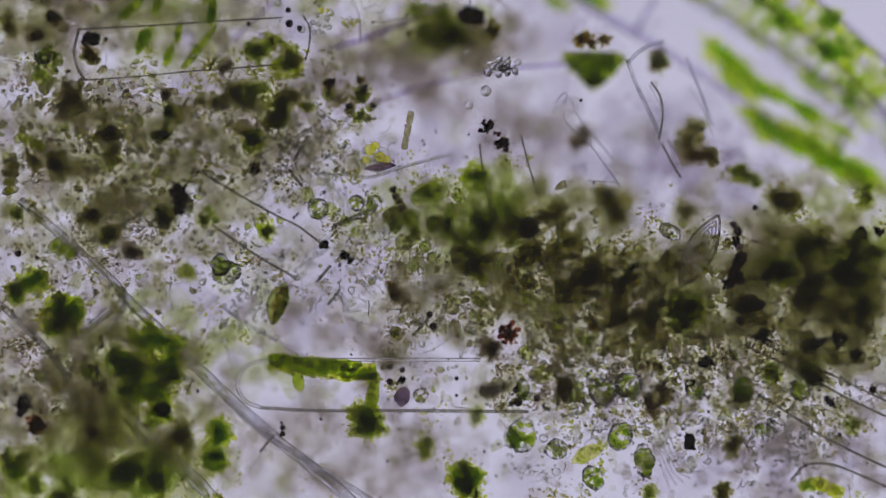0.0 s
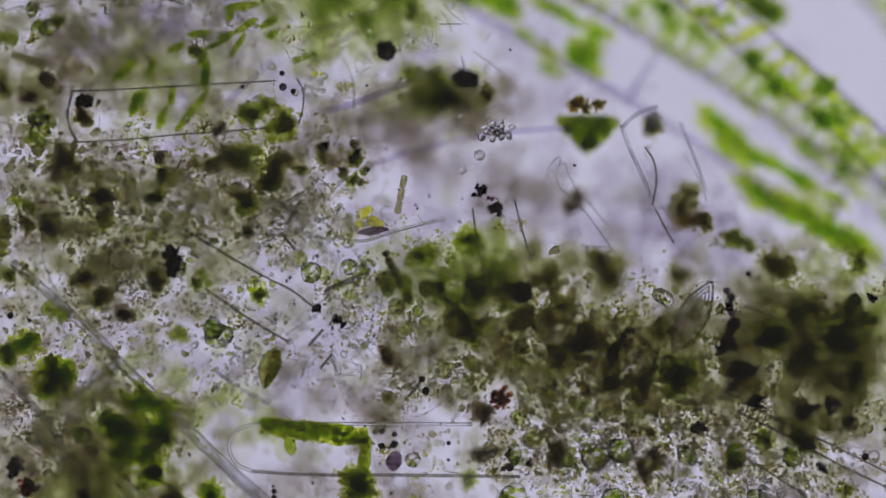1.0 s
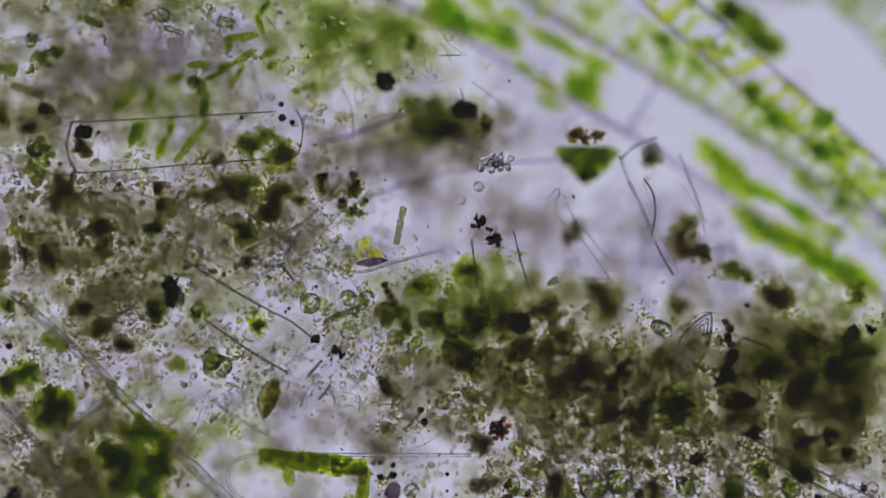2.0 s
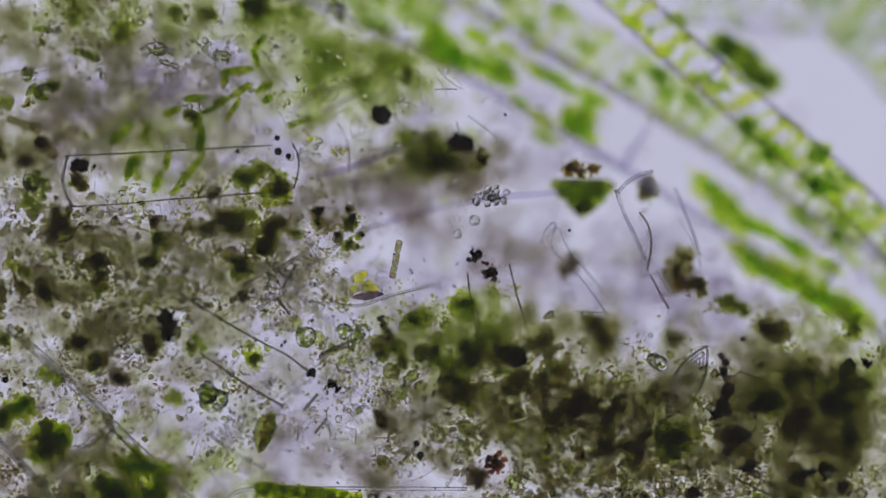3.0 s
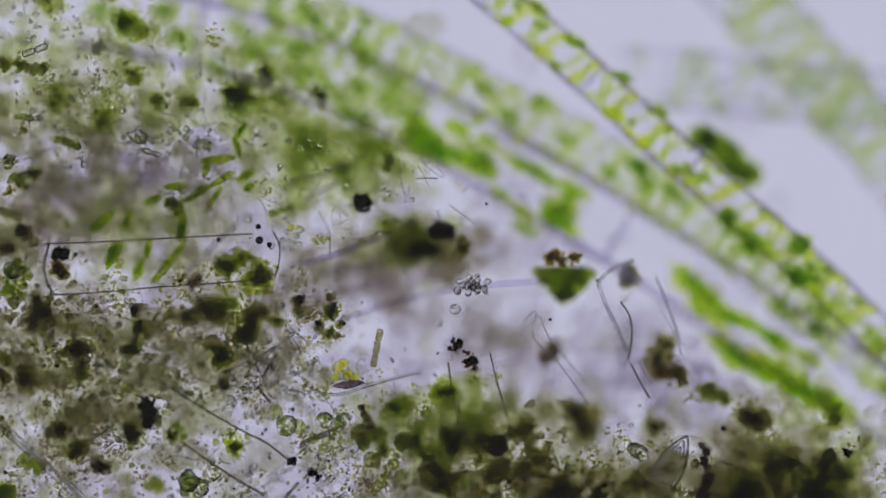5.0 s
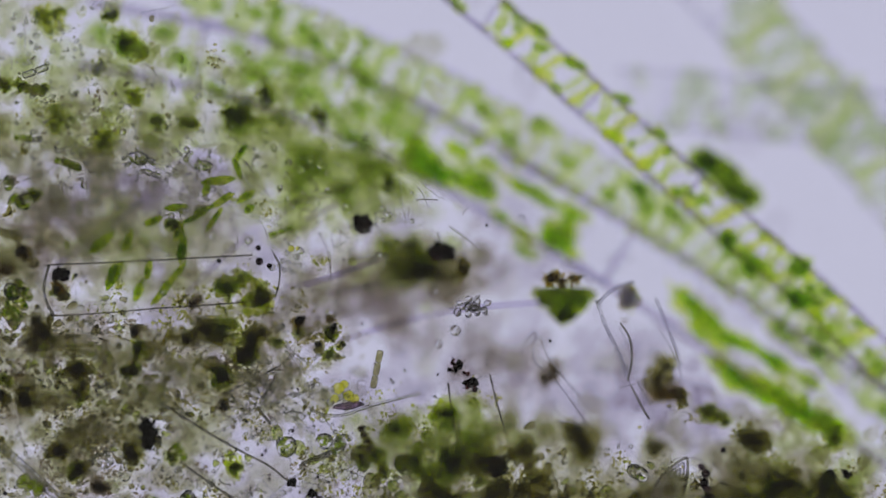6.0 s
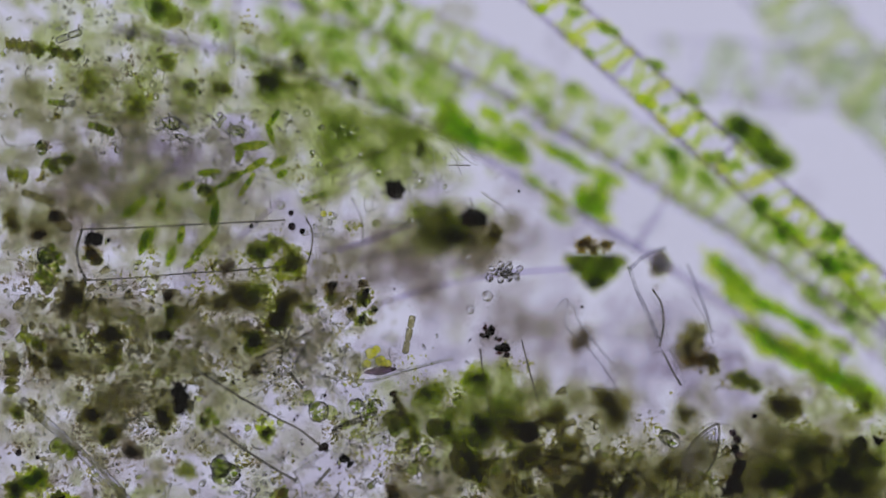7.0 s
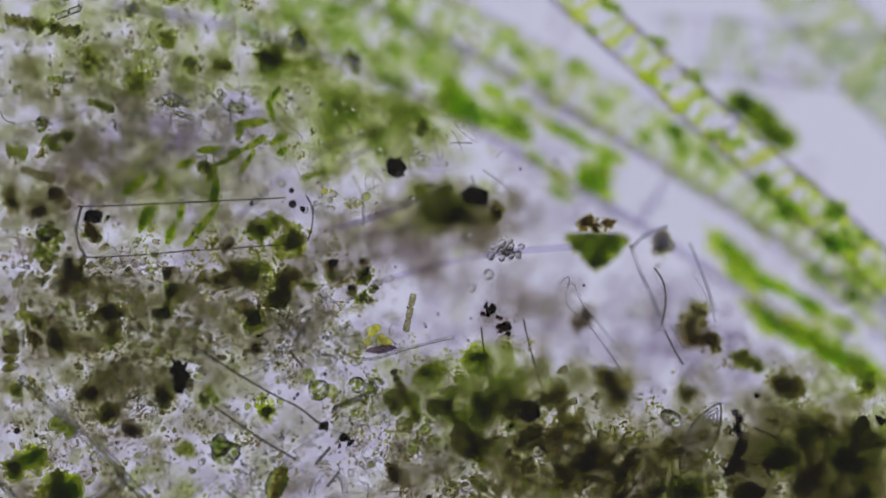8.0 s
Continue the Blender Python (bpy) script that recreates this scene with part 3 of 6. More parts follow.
# patches of open water between the flocks: place and radius
OPEN_WATER = [(0.902, -0.592, 0, 0.034), (0.85, -0.64, 0, 0.03), (0.76, -0.625, 0, 0.034), (0.54, -0.6, 0, 0.024), (0.315, -0.34, 0, 0.024)]


def scatter(kind, at, rx, ry, count, size, depth, seed, long=1.0):
    """count loose grains about a place, thinning outwards."""
    rng = random.Random(seed)
    for k in range(round(count * .82)):
        s = rng.uniform(*size)
        # the broad soft grains lie deep, only the fine ones near the sharp plane
        z = min(rng.uniform(*depth) * .47, .012 - max(0, s - .006) * 4.5)
        p = (at[0] + rng.gauss(0, .5) * rx, at[1] + rng.gauss(0, .5) * ry, max(z, -.24))
        if any(math.hypot(p[0] - w[0], p[1] - w[1]) < w[3] for w in OPEN_WATER):
            continue
        shed(kind, p, s, rng, .7, rng.uniform(1, 1 + long * .6))


def floc(kind, at, rx, ry, hubs, per, size, seed):
    """Loose tufts of sharp fine grains about a place."""
    rng = random.Random(seed)
    for k in range(hubs):
        hx, hy, hz, w = at[0] + rng.gauss(0, .5) * rx, at[1] + rng.gauss(0, .5) * ry, rng.uniform(-.018, .008), rng.uniform(.005, .016)
        if any(math.hypot(hx - q[0], hy - q[1]) < q[3] for q in OPEN_WATER):
            continue
        for j in range(rng.randrange(per // 3, per)):
            s = rng.uniform(*size)
            TUFTS.setdefault(kind, []).append((hx + rng.gauss(0, w), hy + rng.gauss(0, w), hz + rng.gauss(0, .004), s * rng.uniform(1, 1.7), s, s * .8))


TUFTS = {}
def tufts(seed, rows):
    for i, (k, c, rx, ry, n) in enumerate(rows):
        floc(k, c, rx, ry, n, 34, (.0012, .0034), seed + i)


tufts(700, [("brown", (.18, -.22), .30, .13, 44), ("olive", (.22, -.3), .36, .15, 52), ("brown", (.12, -.42), .22, .12, 24), ("olive", (.1, -.66), .24, .22, 40), ("brown", (.06, -.6), .2, .2, 26), ("leaf", (.25, -.66), .16, .14, 30), ("olive", (1.02, -.5), .34, .12, 70), ("brown", (1.08, -.54), .4, .14, 50), ("olive", (1.4, -.5), .26, .16, 40), ("leaf", (.8, -.38), .2, .1, 46), ("brown", (1.13, -.7), .4, .14, 46), ("olive", (1.15, -.68), .4, .14, 40)])
tufts(712, [("leaf", (1.08, -.75), .36, .14, 18), ("olive", (.2, .16), .34, .22, 7), ("leaf", (.22, .25), .4, .16, 3), ("brown", (.16, .1), .3, .16, 4), ("olive", (.5, -.2), .2, .12, 26), ("leaf", (.45, -.15), .2, .09, 22), ("brown", (.6, -.5), .24, .14, 7), ("olive", (.68, -.47), .2, .1, 10), ("leaf", (.2, -.84), .3, .07, 30), ("olive", (1.42, -.66), .2, .16, 24), ("leaf", (1.42, -.45), .2, .12, 18)])

# the broad soft veils
scatter("olive", (0.2437, -0.2579, -0.047), .36, .17, 380, (.008, .035), (-.4, .05), 1)
scatter("brown", (0.1426, -0.1972, -0.047), .26, .14, 140, (.008, .035), (-.4, .05), 2)
scatter("olive", (1.1543, -0.5209, -0.047), .48, .15, 376, (.008, .04), (-.4, .08), 3)
scatter("brown", (1.2049, -0.5209, -0.047), .46, .15, 151, (.008, .04), (-.4, .08), 31)
scatter("olive", (0.9014, -0.5007, -0.047), .26, .17, 168, (.006, .03), (-.3, .05), 4)
scatter("leaf", (0.7901, -0.3894, -0.047), .17, .08, 110, (.008, .035), (-.4, .0), 5)
scatter("leaf", (0.2437, -0.6423, -0.047), .12, .14, 90, (.008, .03), (-.2, .05), 6)
scatter("leaf", (0.1426, -0.8548, -0.047), .22, .08, 200, (.01, .035), (-.3, .0), 8)
scatter("brown", (1.12, -0.69, 0), .38, .15, 480, (.003, .016), (-.25, .03), 9)
scatter("olive", (1.12, -0.7, 0), .38, .14, 360, (.003, .014), (-.15, .03), 91)
scatter("grey", (0.5978, -0.3489, -0.047), .75, .5, 760, (.01, .06), (-.45, .1), 10)
scatter("olive", (0.2446, 0.1199, -0.047), .36, .22, 286, (.008, .04), (-.4, .1), 11)
scatter("leaf", (0.2937, 0.2722, -0.047), .36, .16, 150, (.008, .035), (-.3, .12), 12)
scatter("grey", (0.2893, 0.076, -0.094), .3, .12, 260, (.01, .04), (-.4, -.1), 13)
scatter("brown", (0.092, -0.6221, -0.047), .22, .25, 210, (.006, .03), (-.3, .03), 14)
scatter("olive", (0.1931, -0.3995, -0.047), .3, .1, 220, (.006, .03), (-.3, .05), 15)
scatter("leaf", (0.6496, 0.0935, -0.047), .17, .09, 169, (.008, .035), (-.4, -.1), 16)
scatter("brown", (0.7826, -0.0671, -0.047), .18, .08, 112, (.01, .04), (-.4, -.1), 17)
scatter("olive", (1.4275, -0.6423, -0.047), .24, .12, 190, (.006, .03), (-.3, .05), 18)
scatter("grey", (1.2098, -0.2967, -0.094), .2, .12, 200, (.01, .04), (-.45, -.15), 19)
scatter("brown", (0.64, -0.5, 0), .22, .16, 220, (.003, .016), (-.2, .03), 20)
scatter("speck", (0.42, -0.42, 0), .6, .45, 180, (.0012, .0034), (-.06, .03), 21)
scatter("speck", (1.15, -0.7, 0), .4, .2, 260, (.0012, .004), (-.06, .02), 22)
scatter("brown", (0.1426, -0.7233, -0.047), .3, .2, 184, (.008, .035), (-.35, .03), 40)
scatter("olive", (0.1426, -0.7435, -0.047), .3, .18, 230, (.008, .035), (-.35, .03), 41)
scatter("olive", (1.4376, -0.4805, -0.047), .26, .2, 190, (.008, .035), (-.35, .03), 42)
scatter("brown", (1.4578, -0.6019, -0.047), .26, .24, 180, (.006, .03), (-.35, .03), 43)
for i, c in enumerate([(0.25, -0.25, 0), (0.15, -0.45, 0), (1.15, -0.52, 0), (1.15, -0.7, 0), (0.12, -0.64, 0), (0.8, -0.48, 0), (0.2013, 0.1379, 0), (0.3003, 0.2388, 0), (1.43, -0.6, 0)]):
    scatter("cells", c, .3, .16, 10 if i in (6, 7) else 26, (.003, .007), (-.02, .015), 50 + i)
    scatter("dark", c, .3, .16, 8 if i in (6, 7) else 48, (.003, .007), (-.02, .015), 70 + i)
    scatter("clear", c, .3, .16, 50, (.0025, .006), (-.02, .015), 90 + i)
for i, c in enumerate([(1, -0.48, 0), (1.12, -0.54, 0), (1.25, -0.56, 0), (0.9, -0.56, 0), (1.08, -0.64, 0), (0.12, -0.2, 0), (0.28, -0.3, 0)]):
    scatter("cells", c, .16, .1, 34, (.004, .009), (-.02, .015), 110 + i)
    scatter("dark", c, .16, .1, 70, (.004, .010), (-.02, .015), 130 + i)
    scatter("clear", c, .16, .1, 60, (.003, .007), (-.02, .015), 150 + i)
scatter("olive", (0.0515, -0.0454, -0.047), .12, .1, 90, (.008, .03), (-.3, .03), 44)
scatter("brown", (0.5169, -0.1972, -0.047), .2, .12, 150, (.006, .026), (-.3, .03), 45)
scatter("brown", (0.6181, -0.8245, -0.047), .26, .12, 130, (.012, .04), (-.4, -.1), 46)
scatter("olive", (0.5587, -0.2489, -0.0235), .12, .1, 110, (.004, .016), (-.1, .03), 47)
scatter("olive", (0.7747, -0.0466, -0.141), .13, .07, 36, (.010, .032), (-.5, -.2), 48)
scatter("leaf", (0.8006, -0.0362, -0.141), .10, .06, 56, (.010, .030), (-.4, -.15), 49)
for i, c in enumerate([(0.2, -0.24, 0), (0.12, -0.42, 0), (0.33, -0.33, 0), (1, -0.52, 0), (1.18, -0.6, 0), (1.42, -0.56, 0), (0.11, -0.68, 0), (0.7, -0.45, 0), (0.1707, 0.1976, 0), (0.3315, 0.1191, 0), (0.56, -0.26, 0), (0.88, -0.62, 0)]):
    scatter("clear", c, .18, .12, 60, (.0024, .0056), (-.015, .012), 170 + i)
    scatter("speck", c, .18, .12, 8 if i in (8, 9) else 22, (.0012, .003), (-.015, .012), 190 + i)
scatter("brown", (1.4072, -0.8042, -0.047), .24, .12, 150, (.006, .026), (-.3, .02), 200)
scatter("olive", (1.5286, -0.5007, -0.047), .12, .12, 110, (.008, .03), (-.3, .02), 201)
scatter("grey", (1.4072, -0.8245, -0.047), .3, .12, 120, (.01, .04), (-.3, .02), 202)
for i, c in enumerate([(0.15, -0.22, 0), (0.33, -0.26, 0), (0.15, -0.42, 0), (0.33, -0.42, 0), (0.7, -0.48, 0), (0.9, -0.52, 0), (1.08, -0.56, 0), (1.28, -0.6, 0), (1.1, -0.72, 0), (1.35, -0.74, 0), (0.1, -0.66, 0), (0.1511, 0.1574, 0), (0.3116, 0.1089, 0), (0.2, 0.2678, 0), (0.52, -0.26, 0)]):
    scatter("silt", c, .16, .11, 36 if 11 <= i <= 13 else 110, (.0014, .0038), (-.015, .012), 220 + i)
scatter("brown", (0.3865, -0.616, -0.141), .5, .11, 110, (.012, .04), (-.45, -.12), 260)
scatter("olive", (0.9334, -0.3786, -0.094), .13, .08, 50, (.010, .032), (-.4, -.05), 261)
scatter("leaf", (0.6062, 0.1251, -0.094), .16, .07, 70, (.012, .034), (-.45, -.2), 262)
scatter("leaf", (0.8715, -0.3382, -0.0705), .09, .06, 60, (.008, .026), (-.3, -.05), 263)
scatter("leaf", (0.527, 0.2087, -0.047), .10, .06, 60, (.010, .03), (-.3, -.05), 264)
scatter("olive", (0.1329, 0.1593, -0.047), .12, .12, 70, (.010, .03), (-.3, -.05), 265)
scatter("olive", (1.1008, -0.3675, -0.141), .16, .09, 34, (.014, .036), (-.5, -.2), 266)
scatter("brown", (0.717, -0.1363, -0.188), .16, .06, 36, (.014, .04), (-.5, -.25), 267)
scatter("brown", (0.9369, -0.241, -0.188), .14, .08, 34, (.014, .04), (-.5, -.25), 268)
scatter("olive", (1.511, -0.575, -0.047), .12, .08, 110, (.008, .028), (-.3, .0), 269)
scatter("brown", (0.0933, -0.0014, -0.047), .11, .08, 80, (.008, .028), (-.3, .0), 270)
for i, (k, c, rx, ry, n) in enumerate([("olive", (1.50, -.5), .15, .12, 85), ("leaf", (1.5, -.42), .14, .1, 70), ("olive", (1.3, -.46), .2, .08, 60), ("olive", (.16, -.8), .34, .12, 130), ("olive", (.12, -.66), .2, .12, 90), ("leaf", (.42, -.6), .2, .1, 40), ("olive", (.3, -.02), .2, .1, 60), ("leaf", (.27, -.01), .14, .07, 50), ("brown", (.7, -.62), .2, .14, 40), ("olive", (.95, -.52), .3, .1, 60), ("leaf", (.2, .34), .4, .1, 30), ("grey", (.25, .08), .2, .08, 90), ("olive", (.03, .2), .1, .25, 40)]):
    scatter(k, c, rx, ry, n, (.010, .034), (-.4, .0), 280 + i)
# granular clouds
scatter("clear", (0.445, -0.52, 0), .08, .07, 170, (.0025, .005), (-.02, .02), 30)
scatter("clear", (0.52, -0.27, 0), .12, .09, 150, (.0025, .005), (-.02, .02), 32)
scatter("clear", (0.24, -0.38, 0), .09, .06, 130, (.0025, .005), (-.02, .02), 33)
scatter("clear", (1.39, -0.77, 0), .11, .09, 260, (.0025, .006), (-.02, .02), 34)
scatter("clear", (1.15, -0.7, 0), .4, .18, 420, (.0025, .006), (-.03, .02), 35)
scatter("clear", (0.11, -0.65, 0), .12, .1, 90, (.0025, .005), (-.02, .02), 36)
scatter("clear", (0.1395, 0.3273, 0), .12, .1, 80, (.003, .006), (-.02, .02), 37)

# clumps that stand out one by one: place and radius
for i, c in enumerate([(0.1971, -0.2357, 0.0141, 0.0299), (0.3762, -0.1775, -0.0376, 0.0404), (0.4199, -0.1763, -0.0564, 0.0406), (0.5081, -0.1077, -0.0282, 0.0342), (0.2883, -0.3898, -0.0141, 0.0301), (0.1986, -0.4149, -0.0094, 0.0321), (0.1571, -0.3847, -0.0188, 0.0281), (0.3145, -0.7739, -0.047, 0.0384), (0.0952, -0.294, -0.0282, 0.0342),
                       (0.8703, -0.0536, -0.0141, 0.0261), (1.4087, -0.3589, -0.0564, 0.0426), (1.0979, -0.3682, -0.1034, 0.0533), (1.22, -0.3704, -0.094, 0.0368), (0.9772, -0.3843, -0.047, 0.0465), (0.9067, -0.3994, -0.0564, 0.0345), (1.4563, -0.4299, -0.0376, 0.0444), (0.006, -0.0403, -0.047, 0.0304)]):
    clump("olive", c, 400 + i)
for i, c in enumerate([(0.9411, -0.4501, -0.0282, 0.0443), (1.0025, -0.4299, -0.047, 0.0546), (1.0506, -0.4801, -0.0094, 0.0401), (1.0003, -0.5151, -0.0047, 0.036), (1.1104, -0.4901, -0.0047, 0.034), (1.0907, -0.5603, -0.0094, 0.0401), (1.1543, -0.5715, -0.047, 0.0546), (1.3012, -0.7908, -0.0094, 0.0301), (1.4391, -0.5313, -0.0564, 0.0406),
                       (1.5286, -0.44, -0.047, 0.0405), (1.4446, -0.6666, -0.0282, 0.0342), (0.8401, -0.4701, -0.0094, 0.0341), (1.533, -0.5621, -0.0705, 0.0387), (1.2817, -0.8715, -0.0141, 0.0281)]):
    clump("olive", c, 430 + i, lumps=4)
for i, c in enumerate([(0.1106, -0.1814, -0.0564, 0.0446), (0.2267, -0.445, -0.0235, 0.0282), (0.1628, -0.7661, -0.0141, 0.0321), (1.1714, -0.6909, -0.0141, 0.0281), (1.001, -0.6861, -0.0188, 0.0382), (0.871, -0.6929, -0.047, 0.0304), (0.8607, -0.6166, -0.0376, 0.0343), (1.1720, -0.1089, -0.075, 0.034), (1.0358, -0.2404, -0.094, 0.0409),
                       (0.0926, -0.0286, -0.0141, 0.0281), (0.0566, -0.0632, -0.0188, 0.0301), (1.3332, -0.5456, -0.0235, 0.0302), (0.6994, -0.5206, -0.0282, 0.0342), (1.1517, -0.7213, -0.0188, 0.0342), (0.4872, -0.2028, -0.0376, 0.0283), (0.3973, -0.1157, -0.0282, 0.0222)]):
    clump("brown", c, 460 + i)
for i, c in enumerate([(0.4535, -0.0934, -0.0188, 0.0281), (0.4967, -0.182, -0.047, 0.0344), (0.4682, -0.4098, -0.0235, 0.0201), (0.3236, -0.4805, -0.0564, 0.0264), (0.8405, -0.3088, -0.0376, 0.0303), (0.7547, -0.3388, -0.047, 0.0304), (0.79, -0.3997, -0.0282, 0.0302), (0.7348, -0.4149, -0.0141, 0.0221), (0.8202, -0.4199, -0.0188, 0.0261), (0.8454, -0.3847, -0.0235, 0.0262), (0.6997, -0.3948, -0.0141, 0.0221), (0.7195, -0.3846, -0.0282, 0.0282), (0.0128, -0.8236, -0.0376, 0.0464), (0.0515, -0.8599, -0.047, 0.0344), (0.2261, -0.8348, -0.0282, 0.0544), (0.2803, -0.8589, -0.0376, 0.0505), (0.1021, -0.8852, -0.047, 0.0465), (1.3377, -0.3132, -0.0564, 0.0284), (1.5168, -0.758, -0.0376, 0.0262), (1.3131, -0.7015, -0.0235, 0.0282), (1.1517, -0.874, -0.0188, 0.0241)]):
    clump("leaf", c, 490 + i)
for i, c in enumerate([(0.7546, -0.7949, -0.0564, 0.0365), (0.843, -0.7398, -0.0658, 0.0305), (1.537, -0.3441, -0.0376, 0.0343)], 21):
    clump("leaf", c, 490 + i)
for i, c in enumerate([(0.1308, 0.3819, -0.047, 0.0465), (0.2715, 0.3457, -0.0564, 0.0466), (0.2211, 0.2999, -0.0235, 0.0221), (0.2864, 0.2486, -0.0282, 0.0262), (0.1442, 0.2095, -0.0376, 0.0363), (0.3271, 0.2057, -0.0282, 0.0262), (0.3825, 0.1992, -0.0282, 0.0262),                        (0.7399, 0.1002, -0.0752, 0.0265), (0.2303, 0.1699, -0.0376, 0.0384), (0.2369, 0.3981, -0.047, 0.0304), (0.4521, -0.0849, -0.0141, 0.0301), (0.5116, -0.0946, -0.0235, 0.0342), (0.1102, 0.0722, -0.0094, 0.0261)]):
    clump("leaf", c, 520 + i)
for i, c in enumerate([(0.1084, -0.5583, -0.0094, 0.0441), (0.6447, -0.7457, -0.0094, 0.0421), (1.3842, -0.4823, -0.0282, 0.0322), (1.2241, -0.551, -0.0376, 0.0485), (1.5118, -0.4857, -0.0658, 0.0447),
                       (0.4492, -0.2475, -0.0094, 0.0241), (0.2827, -0.2391, -0.0188, 0.0221), (0.8609, -0.3995, -0.047, 0.0384), (1.367, -0.6608, -0.0141, 0.0261), (0.8005, -0.0591, -0.1175, 0.0412)]):
    clump("deep", c, 550 + i, lumps=3, full=1.3)
for i, c in enumerate([(0.4645, 0.2193, -0.0658, 0.0468), (0.451, 0.2231, -0.047, 0.0263), (0.5165, 0.2541, -0.047, 0.0283), (0.6119, 0.2207, -0.0658, 0.0305), (0.3608, 0.0195, -0.0141, 0.0241), (0.0874, 0.2658, -0.0141, 0.0201), (0.1256, 0.2621, -0.0141, 0.0181), (0.0582, 0.2672, -0.0094, 0.018)]):
    clump("deep", c, 580 + i)
for i, c in enumerate([(0.0612, -0.5001, -0.0047, 0.04), (0.1292, -0.5451, -0.0047, 0.032), (0.0884, -0.5803, -0.0094, 0.0321), (0.2782, -0.736, -0.0141, 0.0341), (0.6448, -0.7454, -0.0047, 0.04), (0.825, -0.8505, -0.0047, 0.0461), (0.3845, -0.7654, -0.0047, 0.036), (0.3845, -0.8124, -0.0047, 0.036), (0.0273, -0.5203, -0.0141, 0.0301), (1.433, -0.86, -0.0188, 0.0201)]):
    clump("green", c, 600 + i, lumps=4, full=1.15)
for i, c in enumerate([(0.8251, -0.8534, -0.0141, 0.0522)]):
    clump("deep", c, 610 + i, lumps=5, grains=14)
for i, c in enumerate([(1.222, -0.78, 0, 0.019), (0.607, -0.453, 0, 0.014), (0.62, -0.462, 0, 0.010), (1.2906, -0.5001, -0.0047, 0.016), (1.3056, -0.428, -0.0047, 0.013), (1.3106, -0.47, -0.0047, 0.009), (1.3513, -0.5974, -0.0094, 0.02), (1.3106, -0.5681, -0.0047, 0.012), (1.5167, -0.6304, -0.0094, 0.016),
                       (1.4833, -0.6007, -0.0188, 0.0221), (1.4439, -0.613, -0.0235, 0.0241), (1.5568, -0.4099, -0.0094, 0.014), (1.3627, -0.4902, -0.0188, 0.0181), (0.1593, -0.0696, -0.0047, 0.02), (1.3463, -0.5402, -0.0094, 0.012)]):
    clump("black", c, 630 + i, lumps=3, grains=7, full=1.1)


for i, c in enumerate([(1.030, -0.068, -0.03, 0.026), (1.048, -0.072, -0.03, 0.02), (1.072, -0.068, -0.035, 0.019)]):
    clump("amber", c, 640 + i, lumps=3, grains=12)
for i, c in enumerate([(1.230, -0.243, -0.065, 0.048), (1.243, -0.272, -0.06, 0.042), (1.262, -0.280, -0.008, 0.022)]):
    clump("amber" if i == 1 else "olive", c, 650 + i, lumps=4, grains=8, fine=(.07, .14), label="brown-olive rounded clump of rotting algae")


def solid(at, ry, turn, mat, label, lump=.28):
    """One dense lump with a rough outline and a few crumbs beside it."""
    rng = random.Random(int(at[0] * 8861))
    e = thing("dense_lump", at, label, "detritus", "dense dark lumps", turn)
    bm = bmesh.new()
    blob(bm, (0, 0, 0), (at[3], ry, ry * .8), rng, 4, lump)
    for v in bm.verts:
        v.co *= 1 + .17 * noise.noise(v.co * 430) + .07 * noise.noise(v.co * 1000)
    part("core", bm, mat if mat in (BLACK, PLUM) else HAZE_LEAF, e)
    if mat:
        rs, rows = crowd(rng.randrange(9999), 90 if mat is BLACK else 64, .13, 9, .95 if mat is BLACK else .7)
        ob = new("granules", mesh_of("granules", [(*beads(rs, rows), mat)]))
        ob.parent, ob.matrix_basis = e, Matrix.Diagonal((at[3], ry, ry * .8, 1))
        tagged(ob, kind="stuff")
    for k in range(7):
        a = rng.uniform(0, 6.28)
        bm = bmesh.new()
        blob(bm, (math.cos(a) * at[3] * .85, math.sin(a) * ry * .85, 0), (at[3] * rng.uniform(.1, .35),) * 2 + (ry * .2,), rng, 2, .4)
        part("crumb", bm, mat, e)
    return e


def flocks(seed, rows):
    for i, (k, c) in enumerate(rows):
        clump(k, c, seed + i)


for i, c in enumerate([(.262, -.6, -.006, .05), (.225, -.65, -.004, .046), (.295, -.645, -.004, .046), (.25, -.69, -.006, .04), (.285, -.7, 0, .036)]):
    clump("green", c, 890 + i, lumps=4, full=1.1)
flocks(820, [("green", (.235, -.65, -.004, .05)), ("green", (.29, -.605, -.006, .045)), ("deep", (.295, -.672, -.008, .046)), ("green", (.222, -.69, 0, .03)), ("deep", (.285, -.727, 0, .032)), ("olive", (.32, -.775, -.01, .032)), ("leaf", (.2, -.63, -.01, .03)), ("green", (.07, -.49, 0, .028)), ("leaf", (.03, -.515, 0, .03)), ("green", (.1, -.55, 0, .045)), ("green", (.135, -.545, 0, .026)), ("green", (.392, -.765, 0, .033)), ("green", (.373, -.808, 0, .028)), ("amber", (.065, -.755, -.004, .026)), ("leaf", (.22, -.835, -.006, .04)), ("leaf", (.265, -.845, -.01, .045))])
